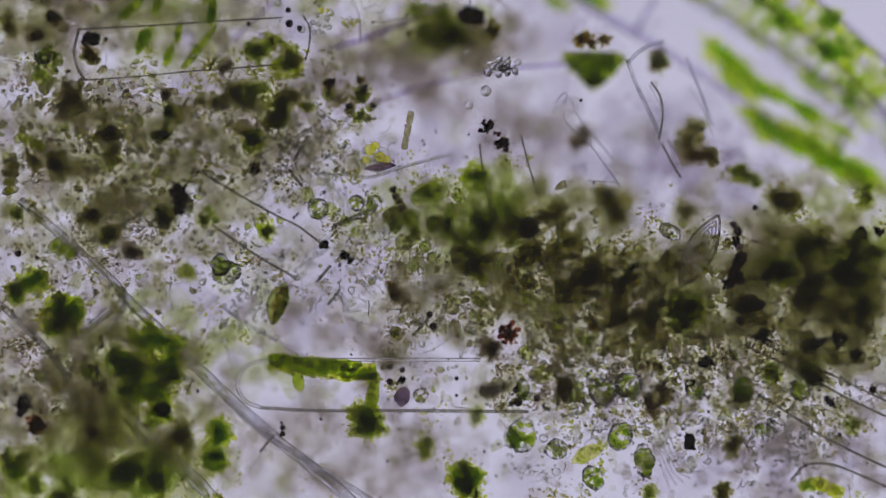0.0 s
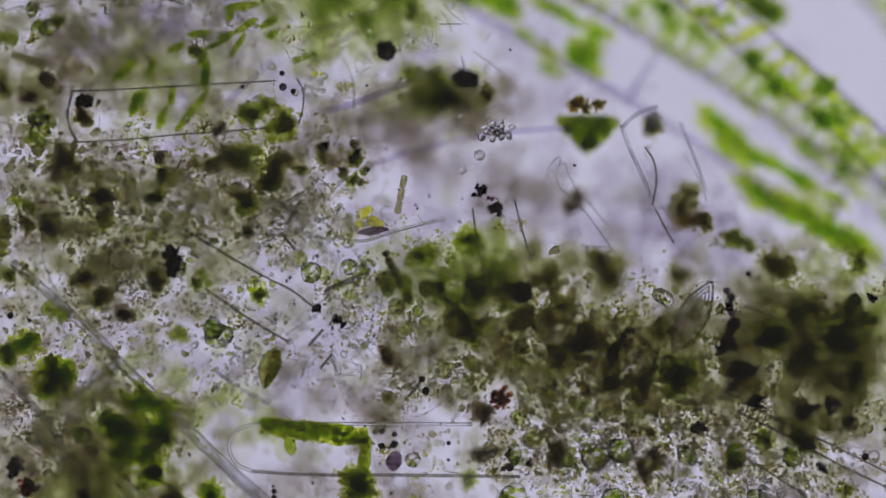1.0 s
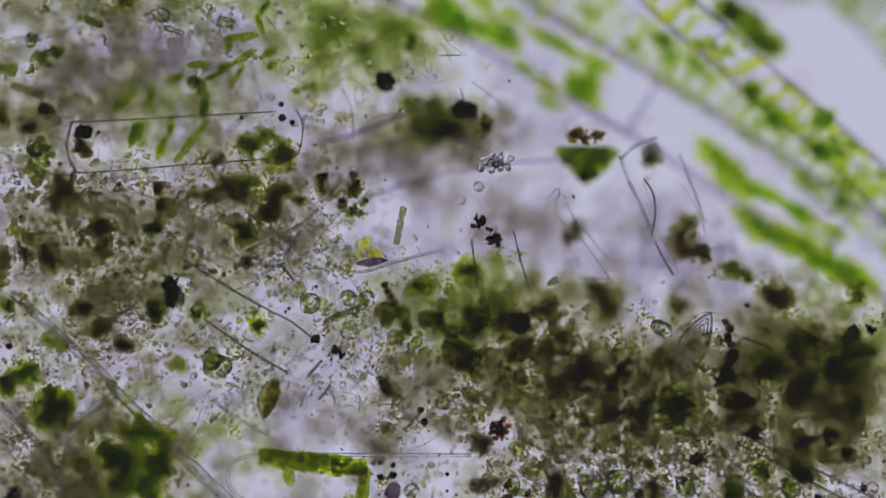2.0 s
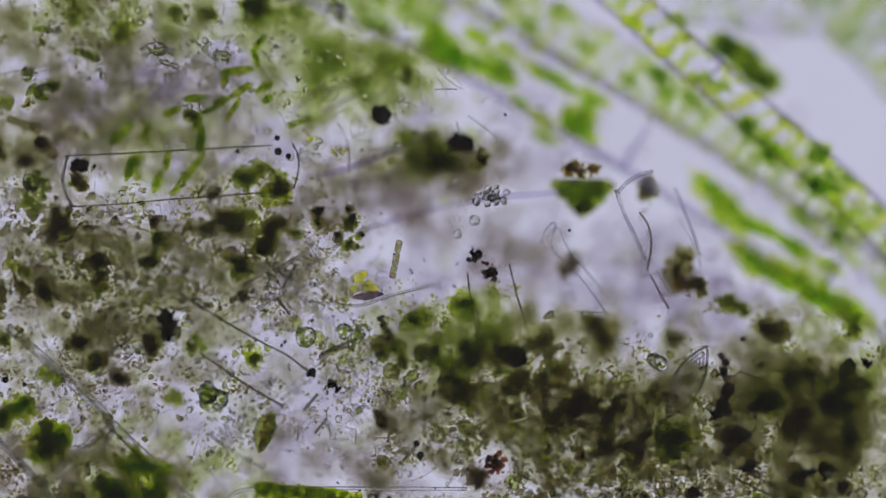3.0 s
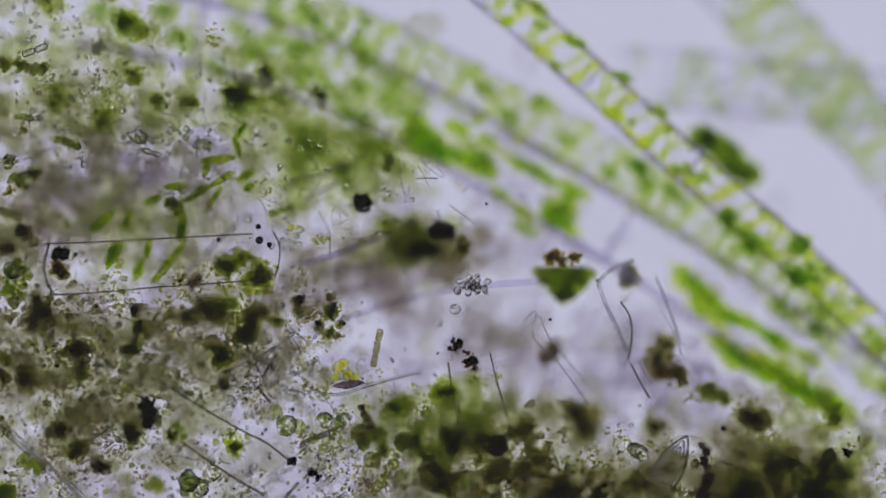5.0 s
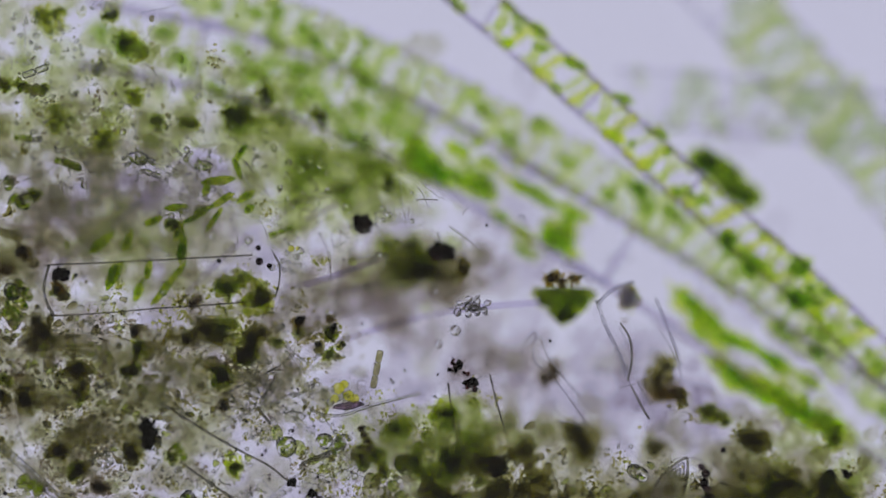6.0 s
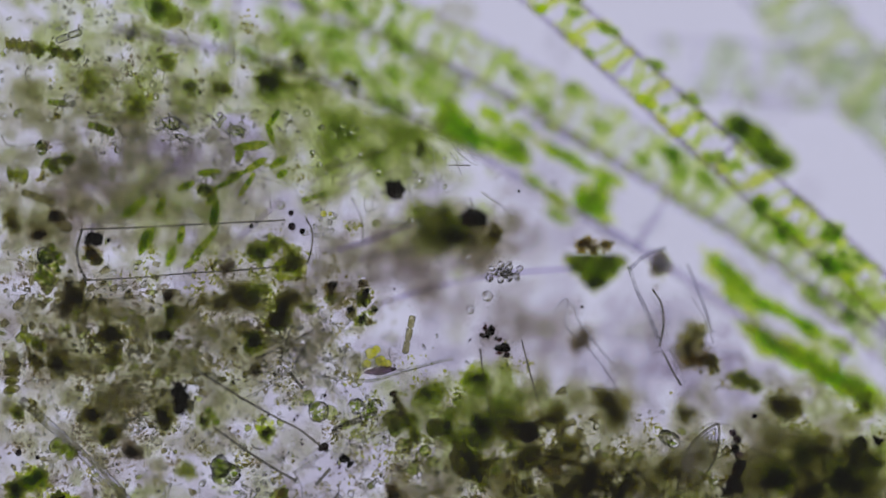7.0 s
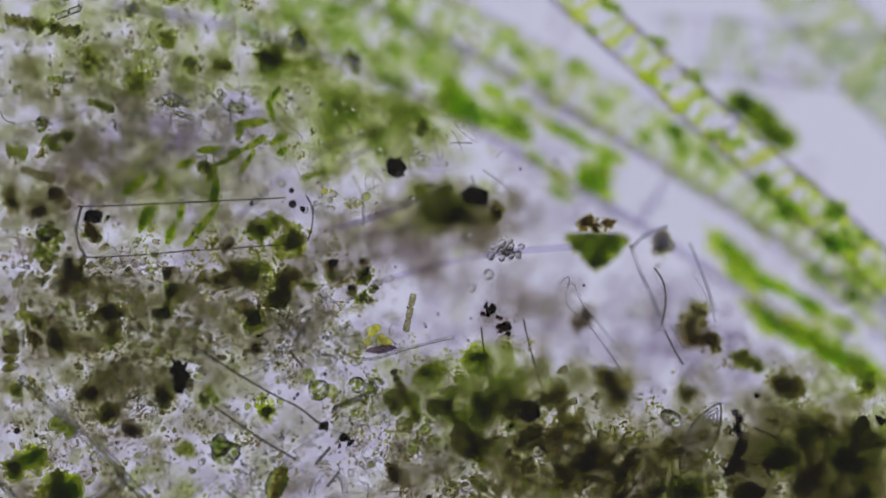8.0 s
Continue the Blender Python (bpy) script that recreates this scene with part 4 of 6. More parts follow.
flocks(836, [("green", (.03, -.835, -.004, .034)), ("leaf", (1.313, -.307, -.04, .028)), ("olive", (1.385, -.345, -.05, .042)), ("olive", (1.08, -.345, -.09, .05)), ("leaf", (1.172, -.1, -.07, .026)), ("leaf", (1.42, -.445, -.01, .035)), ("leaf", (1.5, -.47, -.01, .046)), ("leaf", (1.55, -.45, 0, .03)), ("olive", (1.44, -.5, -.01, .042)), ("leaf", (1.53, -.54, -.01, .036)), ("deep", (1.21, -.54, -.03, .042)), ("deep", (1.38, -.475, -.015, .028)), ("olive", (1.32, -.54, 0, .026)), ("deep", (1.43, -.66, -.012, .034)), ("olive", (1.04, -.5, -.006, .03)), ("olive", (1.1, -.51, -.006, .032))])
flocks(852, [("amber", (1.05, -.58, 0, .022)), ("olive", (.192, -.236, -.006, .034)), ("olive", (.2, -.27, 0, .02)), ("deep", (.3, -.197, -.004, .024)), ("brown", (.293, -.168, 0, .018)), ("olive", (.286, -.238, -.014, .024)), ("amber", (.16, -.38, -.004, .026)), ("leaf", (.19, -.42, -.004, .03)), ("olive", (.288, -.386, -.006, .032)), ("brown", (.228, -.446, -.014, .026)), ("leaf", (.358, -.39, 0, .022)), ("deep", (.445, -.246, -.006, .026)), ("olive", (.487, -.21, -.016, .028)), ("brown", (.448, -.3, -.01, .02)), ("olive", (.06, -.29, -.01, .03)), ("leaf", (.03, -.375, 0, .022))])
flocks(868, [("olive", (.09, -.29, -.01, .026)), ("leaf", (.474, -.41, -.004, .02)), ("olive", (.13, -.17, -.02, .034)), ("leaf", (.48, -.075, -.012, .026)), ("leaf", (.44, -.165, -.03, .04)), ("olive", (.5, -.175, -.03, .036)), ("olive", (.415, -.16, -.03, .034)), ("leaf", (.54, -.185, -.03, .022)), ("olive", (1.0, -.68, 0, .03)), ("brown", (.872, -.622, -.03, .03)), ("brown", (.875, -.69, -.03, .026))])
for i, (k, c) in enumerate([("black", (0.152, -0.069, 0, 0.014)), ("black", (0.168, -0.066, 0, 0.013)), ("amber", (0.158, -0.094, -.004, 0.022)), ("olive", (0.166, -0.104, 0, 0.018)), ("deep", (0.152, -0.098, 0, 0.014)), ("black", (0.186, -0.07, 0, 0.007))]):
    clump(k, c, 655 + i, lumps=4, grains=10, full=1.1)
for i, c in enumerate([(.313, -.337, -.026, .022), (.317, -.352, -.026, .025), (.318, -.366, -.026, .020)]):
    clump("black", c, 672 + i, lumps=5, grains=8, full=1.1)
# ragged dark clusters beside the bright gap
for i, (k, c) in enumerate([("black", (0.585, -0.146, 0, 0.012)), ("amber", (0.583, -0.152, 0, 0.02)), ("leaf", (0.583, -0.168, 0, 0.018)), ("black", (0.644, -0.16, 0, 0.014)), ("deep", (0.64, -0.166, 0, 0.024)), ("black", (0.617, -0.188, 0, 0.01)), ("olive", (0.622, -0.192, 0, 0.018)), ("deep", (0.636, -0.208, 0, 0.018)), ("black", (0.662, -0.188, 0, 0.008)), ("olive", (0.652, -0.209, 0, 0.013)), ("amber", (0.637, -0.143, 0, 0.012))]):
    clump(k, c, 661 + i, lumps=3, grains=10)
for c, ry, a in (((0.6925, 0.0255, -0.040, 0.0158), .0165, 10), ((0.8347, -0.0222, -0.0564, 0.0223), .016, -5), ((0.9361, -0.4037, -0.0282, 0.0201), .018, 30), ((0.5728, -0.433, -0.0047, 0.009), .007, 20)):
    solid(c, ry, a, BLACK, "opaque black rounded lump of decayed matter", .24)
for c, ry, a in (((0.656, -0.19, 0, 0.01), .007, 20), ((0.1993, -0.2848, -0.0047, 0.01), .020, -35), ((0.4829, -0.2033, -0.0282, 0.0262), .024, 0),
                 ((0.7717, -0.039, -0.1128, 0.035), .028, 30), ((0.7444, -0.0151, -0.0658, 0.0203), .016, 0), ((1.3885, -0.4853, -0.0235, 0.0262), .022, 0), ((0.4492, -0.2496, -0.0094, 0.0221), .022, 0), ((0.8451, -0.4701, -0.0094, 0.0241), .034, 10)):
    solid(c, ry, a, DEEP, "dense dark olive-green algal lump", .4)
for c, ry, a in (((0.4542, -0.0842, -0.0094, 0.02), .016, 20), ((0.4689, -0.4049, -0.0141, 0.0161), .026, 10), ((0.5034, -0.1181, -0.0235, 0.0282), .020, 0), ((0.7598, -0.3393, -0.0282, 0.0262), .018, 10), ((0.8384, -0.3111, -0.0282, 0.0242), .028, 20)):
    solid(c, ry, a, GREEN, "yellow-green lump of algal cells", .4)
for i, c in enumerate([(1.2511, -0.6405, -0.0094, 0.018), (0.0348, -0.7169, -0.0282, 0.0222), (1.4704, -0.713, -0.0141, 0.012), (0.7119, -0.6723, -0.0047, 0.011)]):
    clump("plum", c, 670 + i, full=1.2)
for i, c in enumerate([(0.8995, -0.5894, 0.0164, 0.0319), (0.0667, -0.7513, 0.0094, 0.0279)]):
    clump("rust", c, 680 + i, lumps=1, grains=64, fine=(.11, .19), full=.4)
for i, c in enumerate([(0.866, -0.225, 0, 0.021), (0.888, -0.252, 0, 0.021)]):
    clump("ember", c, 690 + i, lumps=1, grains=26, fine=(.14, .28), full=.7, label="red-black cluster of granules with loose specks")


def wedge():
    """A dark green triangular clump, broad above and pointed below."""
    at = (1.058, -0.114, -0.095)
    e = thing("algal_wedge", at, "dark green wedge-shaped algal clump", "algae")
    rng = random.Random(4)
    rs = np.random.RandomState(6)
    for k in range(6):
        t = k / 5
        half = .050 * (1 - t * t) + .004
        bm = bmesh.new()
        rod(bm, (-half, .020 - .05 * t, 0), (half, .020 - .05 * t + rng.uniform(-.004, .004), 0), .013, rng, 3, .3)
        part("lobe", bm, EPIPHYTE, e)
    rows = []
    for k in range(260):
        t = rs.uniform(0, 1) ** 1.3
        rows.append((rs.uniform(-1, 1) * (.052 * (1 - t * t) + .004), .027 - .06 * t, rs.uniform(-.012, .012), *([rs.uniform(.003, .007)] * 3)))
    ob = new("granules", mesh_of("granules", [(*beads(rs, rows), DEEP)]))
    ob.parent = e
    tagged(ob, kind="stuff")


wedge()


# ---- threads, cells and other small bodies ----
def thread(ctrl, r, mat=None, name="hypha", label="thin clear colourless fungal thread", count=30, wobble=0.0, group="fungal threads"):
    at = ctrl[0]
    rng = random.Random(int(at[0] * 9973) + int(at[1] * 7919))
    bm = bmesh.new()
    pts = [p - Vector(at[:3]) for p in arc(ctrl, count)]
    if wobble:
        pts = [p + Vector((rng.gauss(0, wobble), rng.gauss(0, wobble), 0)) for p in pts]
    k = rng.uniform(0, 9)
    sweep(bm, pts, lambda t: r * (1 + .18 * noise.noise(Vector((t * 14, k, 0)))), 10)
    ob = link(name, bm, mat or HYPHA)
    ob.location = at[:3]
    return tagged(ob, label, "thread", group)


def ball(at, name="bubble", label="small round clear bubble with a dark rim", mat=None, squash=1.0, turn=0.0, group="bubbles"):
    bm = bmesh.new()
    blob(bm, (0, 0, 0), (at[3], at[3] * squash, at[3] * min(1, squash)), random.Random(int(at[0] * 9999)), 3, 0.05)
    ob = link(name, bm, mat or GLASSY)
    ob.matrix_basis = pose(*at[:3], 0, 0, turn)
    return tagged(ob, label, "bubble" if name == "bubble" else "cell", group)


def cell(at, ry, turn, label, dots=10, inner=None, wall=None, seed=0, category="cell", name="algal_cell"):
    """An egg-shaped cell: glassy wall, chloroplasts inside."""
    rng = random.Random(seed + int(at[0] * 9999))
    e = thing(name, at, label, category, "single cells", turn)
    rx = at[3]
    bm = bmesh.new()
    blob(bm, (0, 0, 0), (rx, ry, ry * .8), rng, 4, 0.2)
    part("wall", bm, wall or GLASSY, e, "clear cell wall")
    for k in range(dots * 2):
        a, d = rng.uniform(0, 6.28), math.sqrt(rng.random()) * .75
        s = rng.uniform(.07, .2) * ry
        bm = bmesh.new()
        blob(bm, (math.cos(a) * d * rx, math.sin(a) * d * ry, rng.uniform(-.2, .2) * ry), (s * 1.2, s, s * .7), rng, 3, .4)
        part("chloroplast", bm, (SPINDLE if k % 4 == 3 else inner) or CELL, e)
    return e


def chain(a, b, n, r, label, mat=None, inner=None, name="cell_chain", flat=1.0):
    """A row of short cells from a to b."""
    e = thing(name, a, label, "algae", "cell chains")
    va, vb = Vector(a[:3]), Vector(b[:3])
    d = (vb - va) / n
    rng = random.Random(int(a[0] * 5000) + n)
    for k in range(n):
        p = d * (k + .5)
        bm = bmesh.new()
        tilt = Vector((rng.gauss(0, .12) * r, rng.gauss(0, .12) * r, 0))
        if d.length > r * 1.6:
            w, q = r * rng.uniform(.92, 1.08), rng.uniform(0, 9)
            sweep(bm, [p + d * (t - .5) for t in [j / 14 for j in range(15)]], lambda t: w * (.42 + .58 * (1 - abs(2 * t - 1) ** 12)) * (1 + .12 * noise.noise(Vector((t * 4, q, 0)))), 12)
        else:
            rod(bm, p - d * .6 + tilt, p + d * .6 - tilt, r * rng.uniform(.85, 1.15), rng, 3, .16, flat)
        w = part("cell", bm, mat or CELL, e)
        if inner:
            bm = bmesh.new()
            rod(bm, p - d * .3, p + d * .3 + tilt, r * .6, rng, 2, .4)
            part("chloroplast", bm, inner, w)
            w.children[0].matrix_basis = Matrix()
    return e


# spindle-shaped chloroplast cells round the long frustule: middle, half-length, half-width, slope
def spindle(at, w, turn, seed, mat=None):
    rng = random.Random(seed)
    e = thing("spindle_cell", at, "slender spindle-shaped green algal cell", "algae", "green spindle cells", turn)
    bm = bmesh.new()
    rod(bm, (-at[3], 0, 0), (at[3], 0, 0), w, rng, 3, .35, .7)
    part("wall", bm, mat or SPINDLE, e)
    bm = bmesh.new()
    blob(bm, (at[3] * rng.uniform(-.4, .4), w * .15, w * .3), (at[3] * rng.uniform(.3, .6), w * .75, w * .5), rng, 3, .6)
    part("chloroplast", bm, SPINDLE, e, "darker green chloroplast")
    return e


for i, (c, w, a) in enumerate([((0.2797, -0.0064, 0, 0.02), .008, 70), ((0.3152, -0.059, 0, 0.016), .008, 82), ((0.3748, -0.0205, 0, 0.019), .009, 80), ((0.255, -0.0717, -0.0094, 0.0281), .010, 62), ((0.3506, -0.081, -0.0235, 0.0483), .009, 52), ((0.4762, 0.1485, 0, 0.02), .007, 55), ((0.4714, 0.1225, 0, 0.02), .007, -70), ((0.4397, 0.1002, 0, 0.032), .009, 8), ((0.4168, 0.0849, 0, 0.013), .008, 80), ((0.445, 0.0652, 0, 0.024), .008, 32), ((0.4122, 0.0489, 0, 0.018), .006, 20), ((0.4865, 0.0727, -0.0047, 0.017), .009, 32), ((0.4923, 0.0518, -0.0094, 0.01), .008, 40), ((0.4303, 0.0301, 0, 0.026), .006, 58)]):
    spindle(c, w * .8, a, i)
for i, (c, w, a) in enumerate([((0.3212, 0.0271, -0.0094, 0.018), .008, 25), ((0.363, 0.0516, -0.0094, 0.0221), .009, 5), ((0.367, 0.0035, -0.0047, 0.014), .009, 50), ((0.3968, 0.0348, -0.0047, 0.026), .006, 28), ((0.2271, -0.0118, -0.0376, 0.0303), .011, 40), ((0.2948, -0.0968, -0.0282, 0.0201), .010, 70), ((0.2487, -0.0691, -0.0094, 0.02), .009, 70), ((0.375, -0.02, 0, 0.022), .009, 82)], 14):
    spindle(c, w * .8, a, i)


# the long glassy box: two side walls and two rounded ends
def frustule():
    at = (0.15, -0.05, 0)
    e = thing("long_diatom", at, "long empty glassy diatom case with thin dark side walls", "diatom")
    for nm, ctrl, r, m in (("side_wall", [(0.135, -0.052, 0), (0.24, -0.047, 0), (0.4, -0.037, 0), (0.5, -0.031, 0)], .0016, LINE), ("side_wall", [(0.15, -0.142, 0), (0.24, -0.136, 0), (0.33, -0.127, 0), (0.4, -0.122, 0), (0.5197, -0.1116, -0.0047)], .0015, LINE),
                           ("end_cap", [(0.15, -0.142, 0), (0.137, -0.12, 0), (0.131, -0.095, 0), (0.135, -0.07, 0), (0.14, -0.052, 0)], .0024, LINE), ("end_cap", [(0.537, -0.028, 0), (0.548, -0.05, 0), (0.547, -0.08, 0), (0.54, -0.108, 0)], .0016, LINE)):
        bm = bmesh.new()
        sweep(bm, [p - Vector(at[:3]) for p in arc(ctrl, 24)], r, 8, flat=3)
        part(nm, bm, m, e)


frustule()

# long threads
thread([(0.375, -0.398, 0), (0.43, -0.436, 0), (0.47, -0.462, 0), (0.525, -0.493, 0)], .0022, LINE, label="dark grey jointed thread with a ring on it")
ball((0.4302, -0.435, 0.0024, 0.008), "spore", "small round clear spore on a dark thread", group="spores")
ball((0.5252, -0.492, 0.0024, 0.006), "spore", "small round clear spore on a dark thread", group="spores")
thread([(0.3384, -0.2945, -0.0141), (0.3895, -0.3249, -0.0047), (0.435, -0.352, 0), (0.49, -0.382, 0), (0.53, -0.402, 0), (0.57, -0.433, 0)], .002, LINE, label="thin dark branching thread across bright water")
thread([(0.57, -0.433, 0), (0.6398, -0.462, -0.0047), (0.7198, -0.5001, -0.0094), (0.8101, -0.5454, -0.0141)], .0018, label="fine grey thread trailing off into debris")
thread([(0.425, -0.352, 0), (0.47, -0.33, 0), (0.5094, -0.3047, -0.0094), (0.5592, -0.2845, -0.0141)], .003, label="pale side branch of a thin thread")
thread([(0.228, -0.2995, -0.0141), (0.2481, -0.3396, -0.0141), (0.2989, -0.3518, -0.0094)], .0018, label="fine curved grey thread")
for i, (c, r) in enumerate([([(0.0365, -0.3546, 0.0045), (0.1034, -0.4119, 0.0082), (0.1593, -0.462, 0.0101), (0.205, -0.502, 0.0120), (0.222, -0.525, 0.0120)], .008), ([(0.222, -0.525, 0.0120), (0.2894, -0.5902, 0.0101), (0.3445, -0.6452, 0.0101), (0.42, -0.715, 0.0120), (0.5, -0.785, 0.0120), (0.57, -0.84, 0.0120), (0.64, -0.9, 0.0120)], .010), ([(0.2274, -0.7364, 0.0045), (0.2776, -0.7916, 0.0045), (0.3379, -0.8419, 0.0045), (0.3982, -0.9022, 0.0045)], .012), ([(0.4, -0.705, 0.0120), (0.46, -0.762, 0.0120), (0.54, -0.812, 0.0120), (0.66, -0.885, 0.0120)], .005), ([(-0.0028, -0.5353, 0.0064), (0.0474, -0.5805, 0.0064), (0.1026, -0.6407, 0.0064), (0.1377, -0.7009, 0.0064)], .006)]):
    thread(c, r, STOUT, label="stout clear double-walled filament, empty")
for i, (c, r) in enumerate([([(0.1184, -0.6104, -0.0094), (0.1686, -0.5703, -0.0094), (0.2193, -0.5301, -0.0047)], .007), ([(0.147, -0.6409, -0.0188), (0.1973, -0.5756, -0.0188), (0.2207, -0.5402, -0.0094)], .005), ([(0.0733, -0.6655, -0.0094), (0.1184, -0.7006, -0.0094), (0.1585, -0.7357, -0.0094)], .004)], 5):
    thread(c, r, STOUT, label="stout clear double-walled filament, empty")
thread([(0.552, -0.556, -.006), (0.556, -0.535, -.006), (0.572, -0.517, -.006), (0.594, -0.517, -.006), (0.609, -0.533, -.006), (0.612, -0.552, -.006)], .0055, HYPHA, label="hooked pale empty filament, bent like a horseshoe")
thread([(0.39, -0.54, 0), (0.43, -0.57, 0), (0.48, -0.598, 0), (0.52, -0.622, 0), (0.556, -0.64, 0)], .0032, STOUT, label="thin pale thread running to the long clear cell")
ball((0.2137, -0.5169, 0.0047, 0.011), "spore", "dark knot where clear filaments cross", DARKCELL, group="spores")
thread([(0.2983, -0.6006, -0.0141), (0.3384, -0.5624, -0.0141), (0.3831, -0.5254, -0.0188)], .004, label="short pale grey thread")
for c in ([(1.2906, -0.5722, -0.0047), (1.4, -0.632, 0), (1.49, -0.672, 0), (1.6, -0.726, 0)], [(1.3206, -0.6122, -0.0047), (1.42, -0.662, 0), (1.5, -0.705, 0), (1.6, -0.752, 0)], [(1.43, -0.758, 0), (1.5, -0.795, 0), (1.6, -0.842, 0)], [(1.3306, -0.425, -0.0047), (1.4, -0.452, 0), (1.475, -0.487, 0)],
          [(1.4, -0.85, 0), (1.425, -0.824, 0), (1.47, -0.822, 0), (1.52, -0.84, 0), (1.59, -0.872, 0)], [(1.3463, -0.7006, -0.0094), (1.3807, -0.7223, -0.0047), (1.44, -0.76, 0)]):
    thread(c, .0022, LINE, label="dark straight-edged thread crossing the debris")
for c in [[(0.922, -0.238, 0), (0.935, -0.29, 0), (0.952, -0.345, 0)], [(0.8481, -0.2548, -0.0047), (0.8561, -0.3098, -0.0047), (0.8721, -0.3849, -0.0047)], [(0.8661, -0.3199, -0.0047), (0.8721, -0.3599, -0.0047), (0.8841, -0.4, -0.0047)], [(1.15, -0.152, 0), (1.168, -0.185, 0), (1.172, -0.215, 0), (1.166, -0.248, 0)], [(1.112, -0.115, 0), (1.128, -0.155, 0), (1.15, -0.195, 0), (1.168, -0.235, 0)], [(1.18, -0.245, 0), (1.2, -0.28, 0), (1.2125, -0.3098, -0.0047)], [(1.221, -0.1543, -0.0094), (1.2461, -0.1944, -0.0094), (1.2631, -0.2395, -0.0094)], [(1.15, -0.26, 0), (1.175, -0.254, 0), (1.198, -0.25, 0)]]:
    thread(c, .0017, LINE if c[0][0] < .93 else HYPHA, label="very fine grey curved thread")
thread([(1.11, -0.105, 0), (1.124, -0.145, 0), (1.146, -0.192, 0), (1.166, -0.238, 0)], .0036, STOUT, label="pale double-edged empty tube")
thread([(1.112, -0.112, 0), (1.128, -0.094, 0), (1.15, -0.08, -.01), (1.176, -0.072, -.02)], .0034, STOUT, label="pale double-edged empty tube")
thread([(1.152, -0.145, 0), (1.168, -0.17, 0), (1.173, -0.205, 0), (1.166, -0.248, 0)], .002, LINE, label="fine dark curved hair")
thread([(1.172, -0.256, 0), (1.19, -0.29, 0), (1.205, -0.315, 0)], .002, LINE, label="fine dark straight hair")
thread([(1.215, -0.10, -.01), (1.24, -0.16, -.01), (1.262, -0.22, -.01)], .003, STOUT, label="pale straight hair in clear water")
thread([(0.98, -0.20, -.01), (0.985, -0.178, -.01), (1.003, -0.165, -.01), (1.0, -0.212, -.01), (1.04, -0.25, -.01), (1.1, -0.33, -.015)], .0014, STOUT, label="pale bent thread drifting in clear water")
for c in [[(0.9857, -0.1891, -0.0141), (1.0108, -0.1741, -0.0141), (1.0309, -0.2142, -0.0141), (1.1011, -0.2995, -0.0141)], [(0.6173, 0.0099, -0.0047), (0.6347, -0.028, -0.0047), (0.6372, -0.078, -0.0047)], [(0.7162, 0.0478, 0), (0.7205, 0.0179, 0), (0.7327, -0.007, 0)], [(0.8474, 0.0242, -0.0047), (0.8827, -0.0005, -0.0047), (0.9029, -0.0174, -0.0047)], [(0.7614, -0.0767, 0), (0.7695, -0.0947, 0), (0.7777, -0.1066, 0)], [(0.8275, 0.0139, -0.0047), (0.8328, -0.016, -0.0047), (0.8235, -0.0962, -0.0047)], [(0.6726, -0.0376, -0.0094), (0.7527, -0.0248, -0.0094)], [(0.2494, -0.2448, -0.0047), (0.2644, -0.2277, -0.0047), (0.2794, -0.2618, -0.0047), (0.2614, -0.2898, -0.0047)], [(0.3177, -0.009, 0), (0.3529, -0.0327, 0)]]:
    thread(c, .0022, label="very fine clear curved thread")
for c in [[(0.3965, 0.1197, 0), (0.3807, 0.1398, -0.0047), (0.3505, 0.1575, -0.0047), (0.2997, 0.1693, -0.0094)], [(0.4035, 0.1198, 0), (0.4166, 0.1019, 0), (0.4237, 0.095, 0)], [(0.3498, 0.1697, -0.0094), (0.3808, 0.1348, -0.0047), (0.4035, 0.1168, 0)]]:
    thread(c, .0022, label="very fine clear curved thread")
for c in ([(0.5929, -0.0835, -0.0094), (0.6528, -0.0629, -0.0094), (0.7327, -0.032, -0.0094), (0.7925, -0.0064, -0.0141)], [(0.6326, -0.0983, -0.0188), (0.7329, -0.0773, -0.0188), (0.8532, -0.046, -0.0235)], [(0.6392, -0.1885, -0.0235), (0.7599, -0.1483, -0.0235), (0.8806, -0.1231, -0.0235), (1.0113, -0.1101, -0.0235)], [(0.5584, -0.0875, -0.0282), (0.639, -0.0694, -0.0282), (0.7397, -0.0271, -0.0282)],
          [(0.1499, -0.0528, -0.0188), (0.2483, 0.0186, -0.0282), (0.3069, 0.0798, -0.0376)], [(0.4918, 0.0057, -0.0094), (0.4317, -0.05, -0.0141), (0.3815, -0.1008, -0.0188)], [(0.5702, 0.062, -0.0282), (0.6402, 0.0829, -0.0329), (0.7103, 0.1241, -0.0376)], [(0.5306, 0.0263, -0.0235), (0.5901, 0.0823, -0.0282)], [(0.5906, 0.032, -0.0282), (0.6505, 0.0629, -0.0329)]):
    thread(c, .006, label="broad pale hyaline thread, out of focus", mat=SOFTWALL)


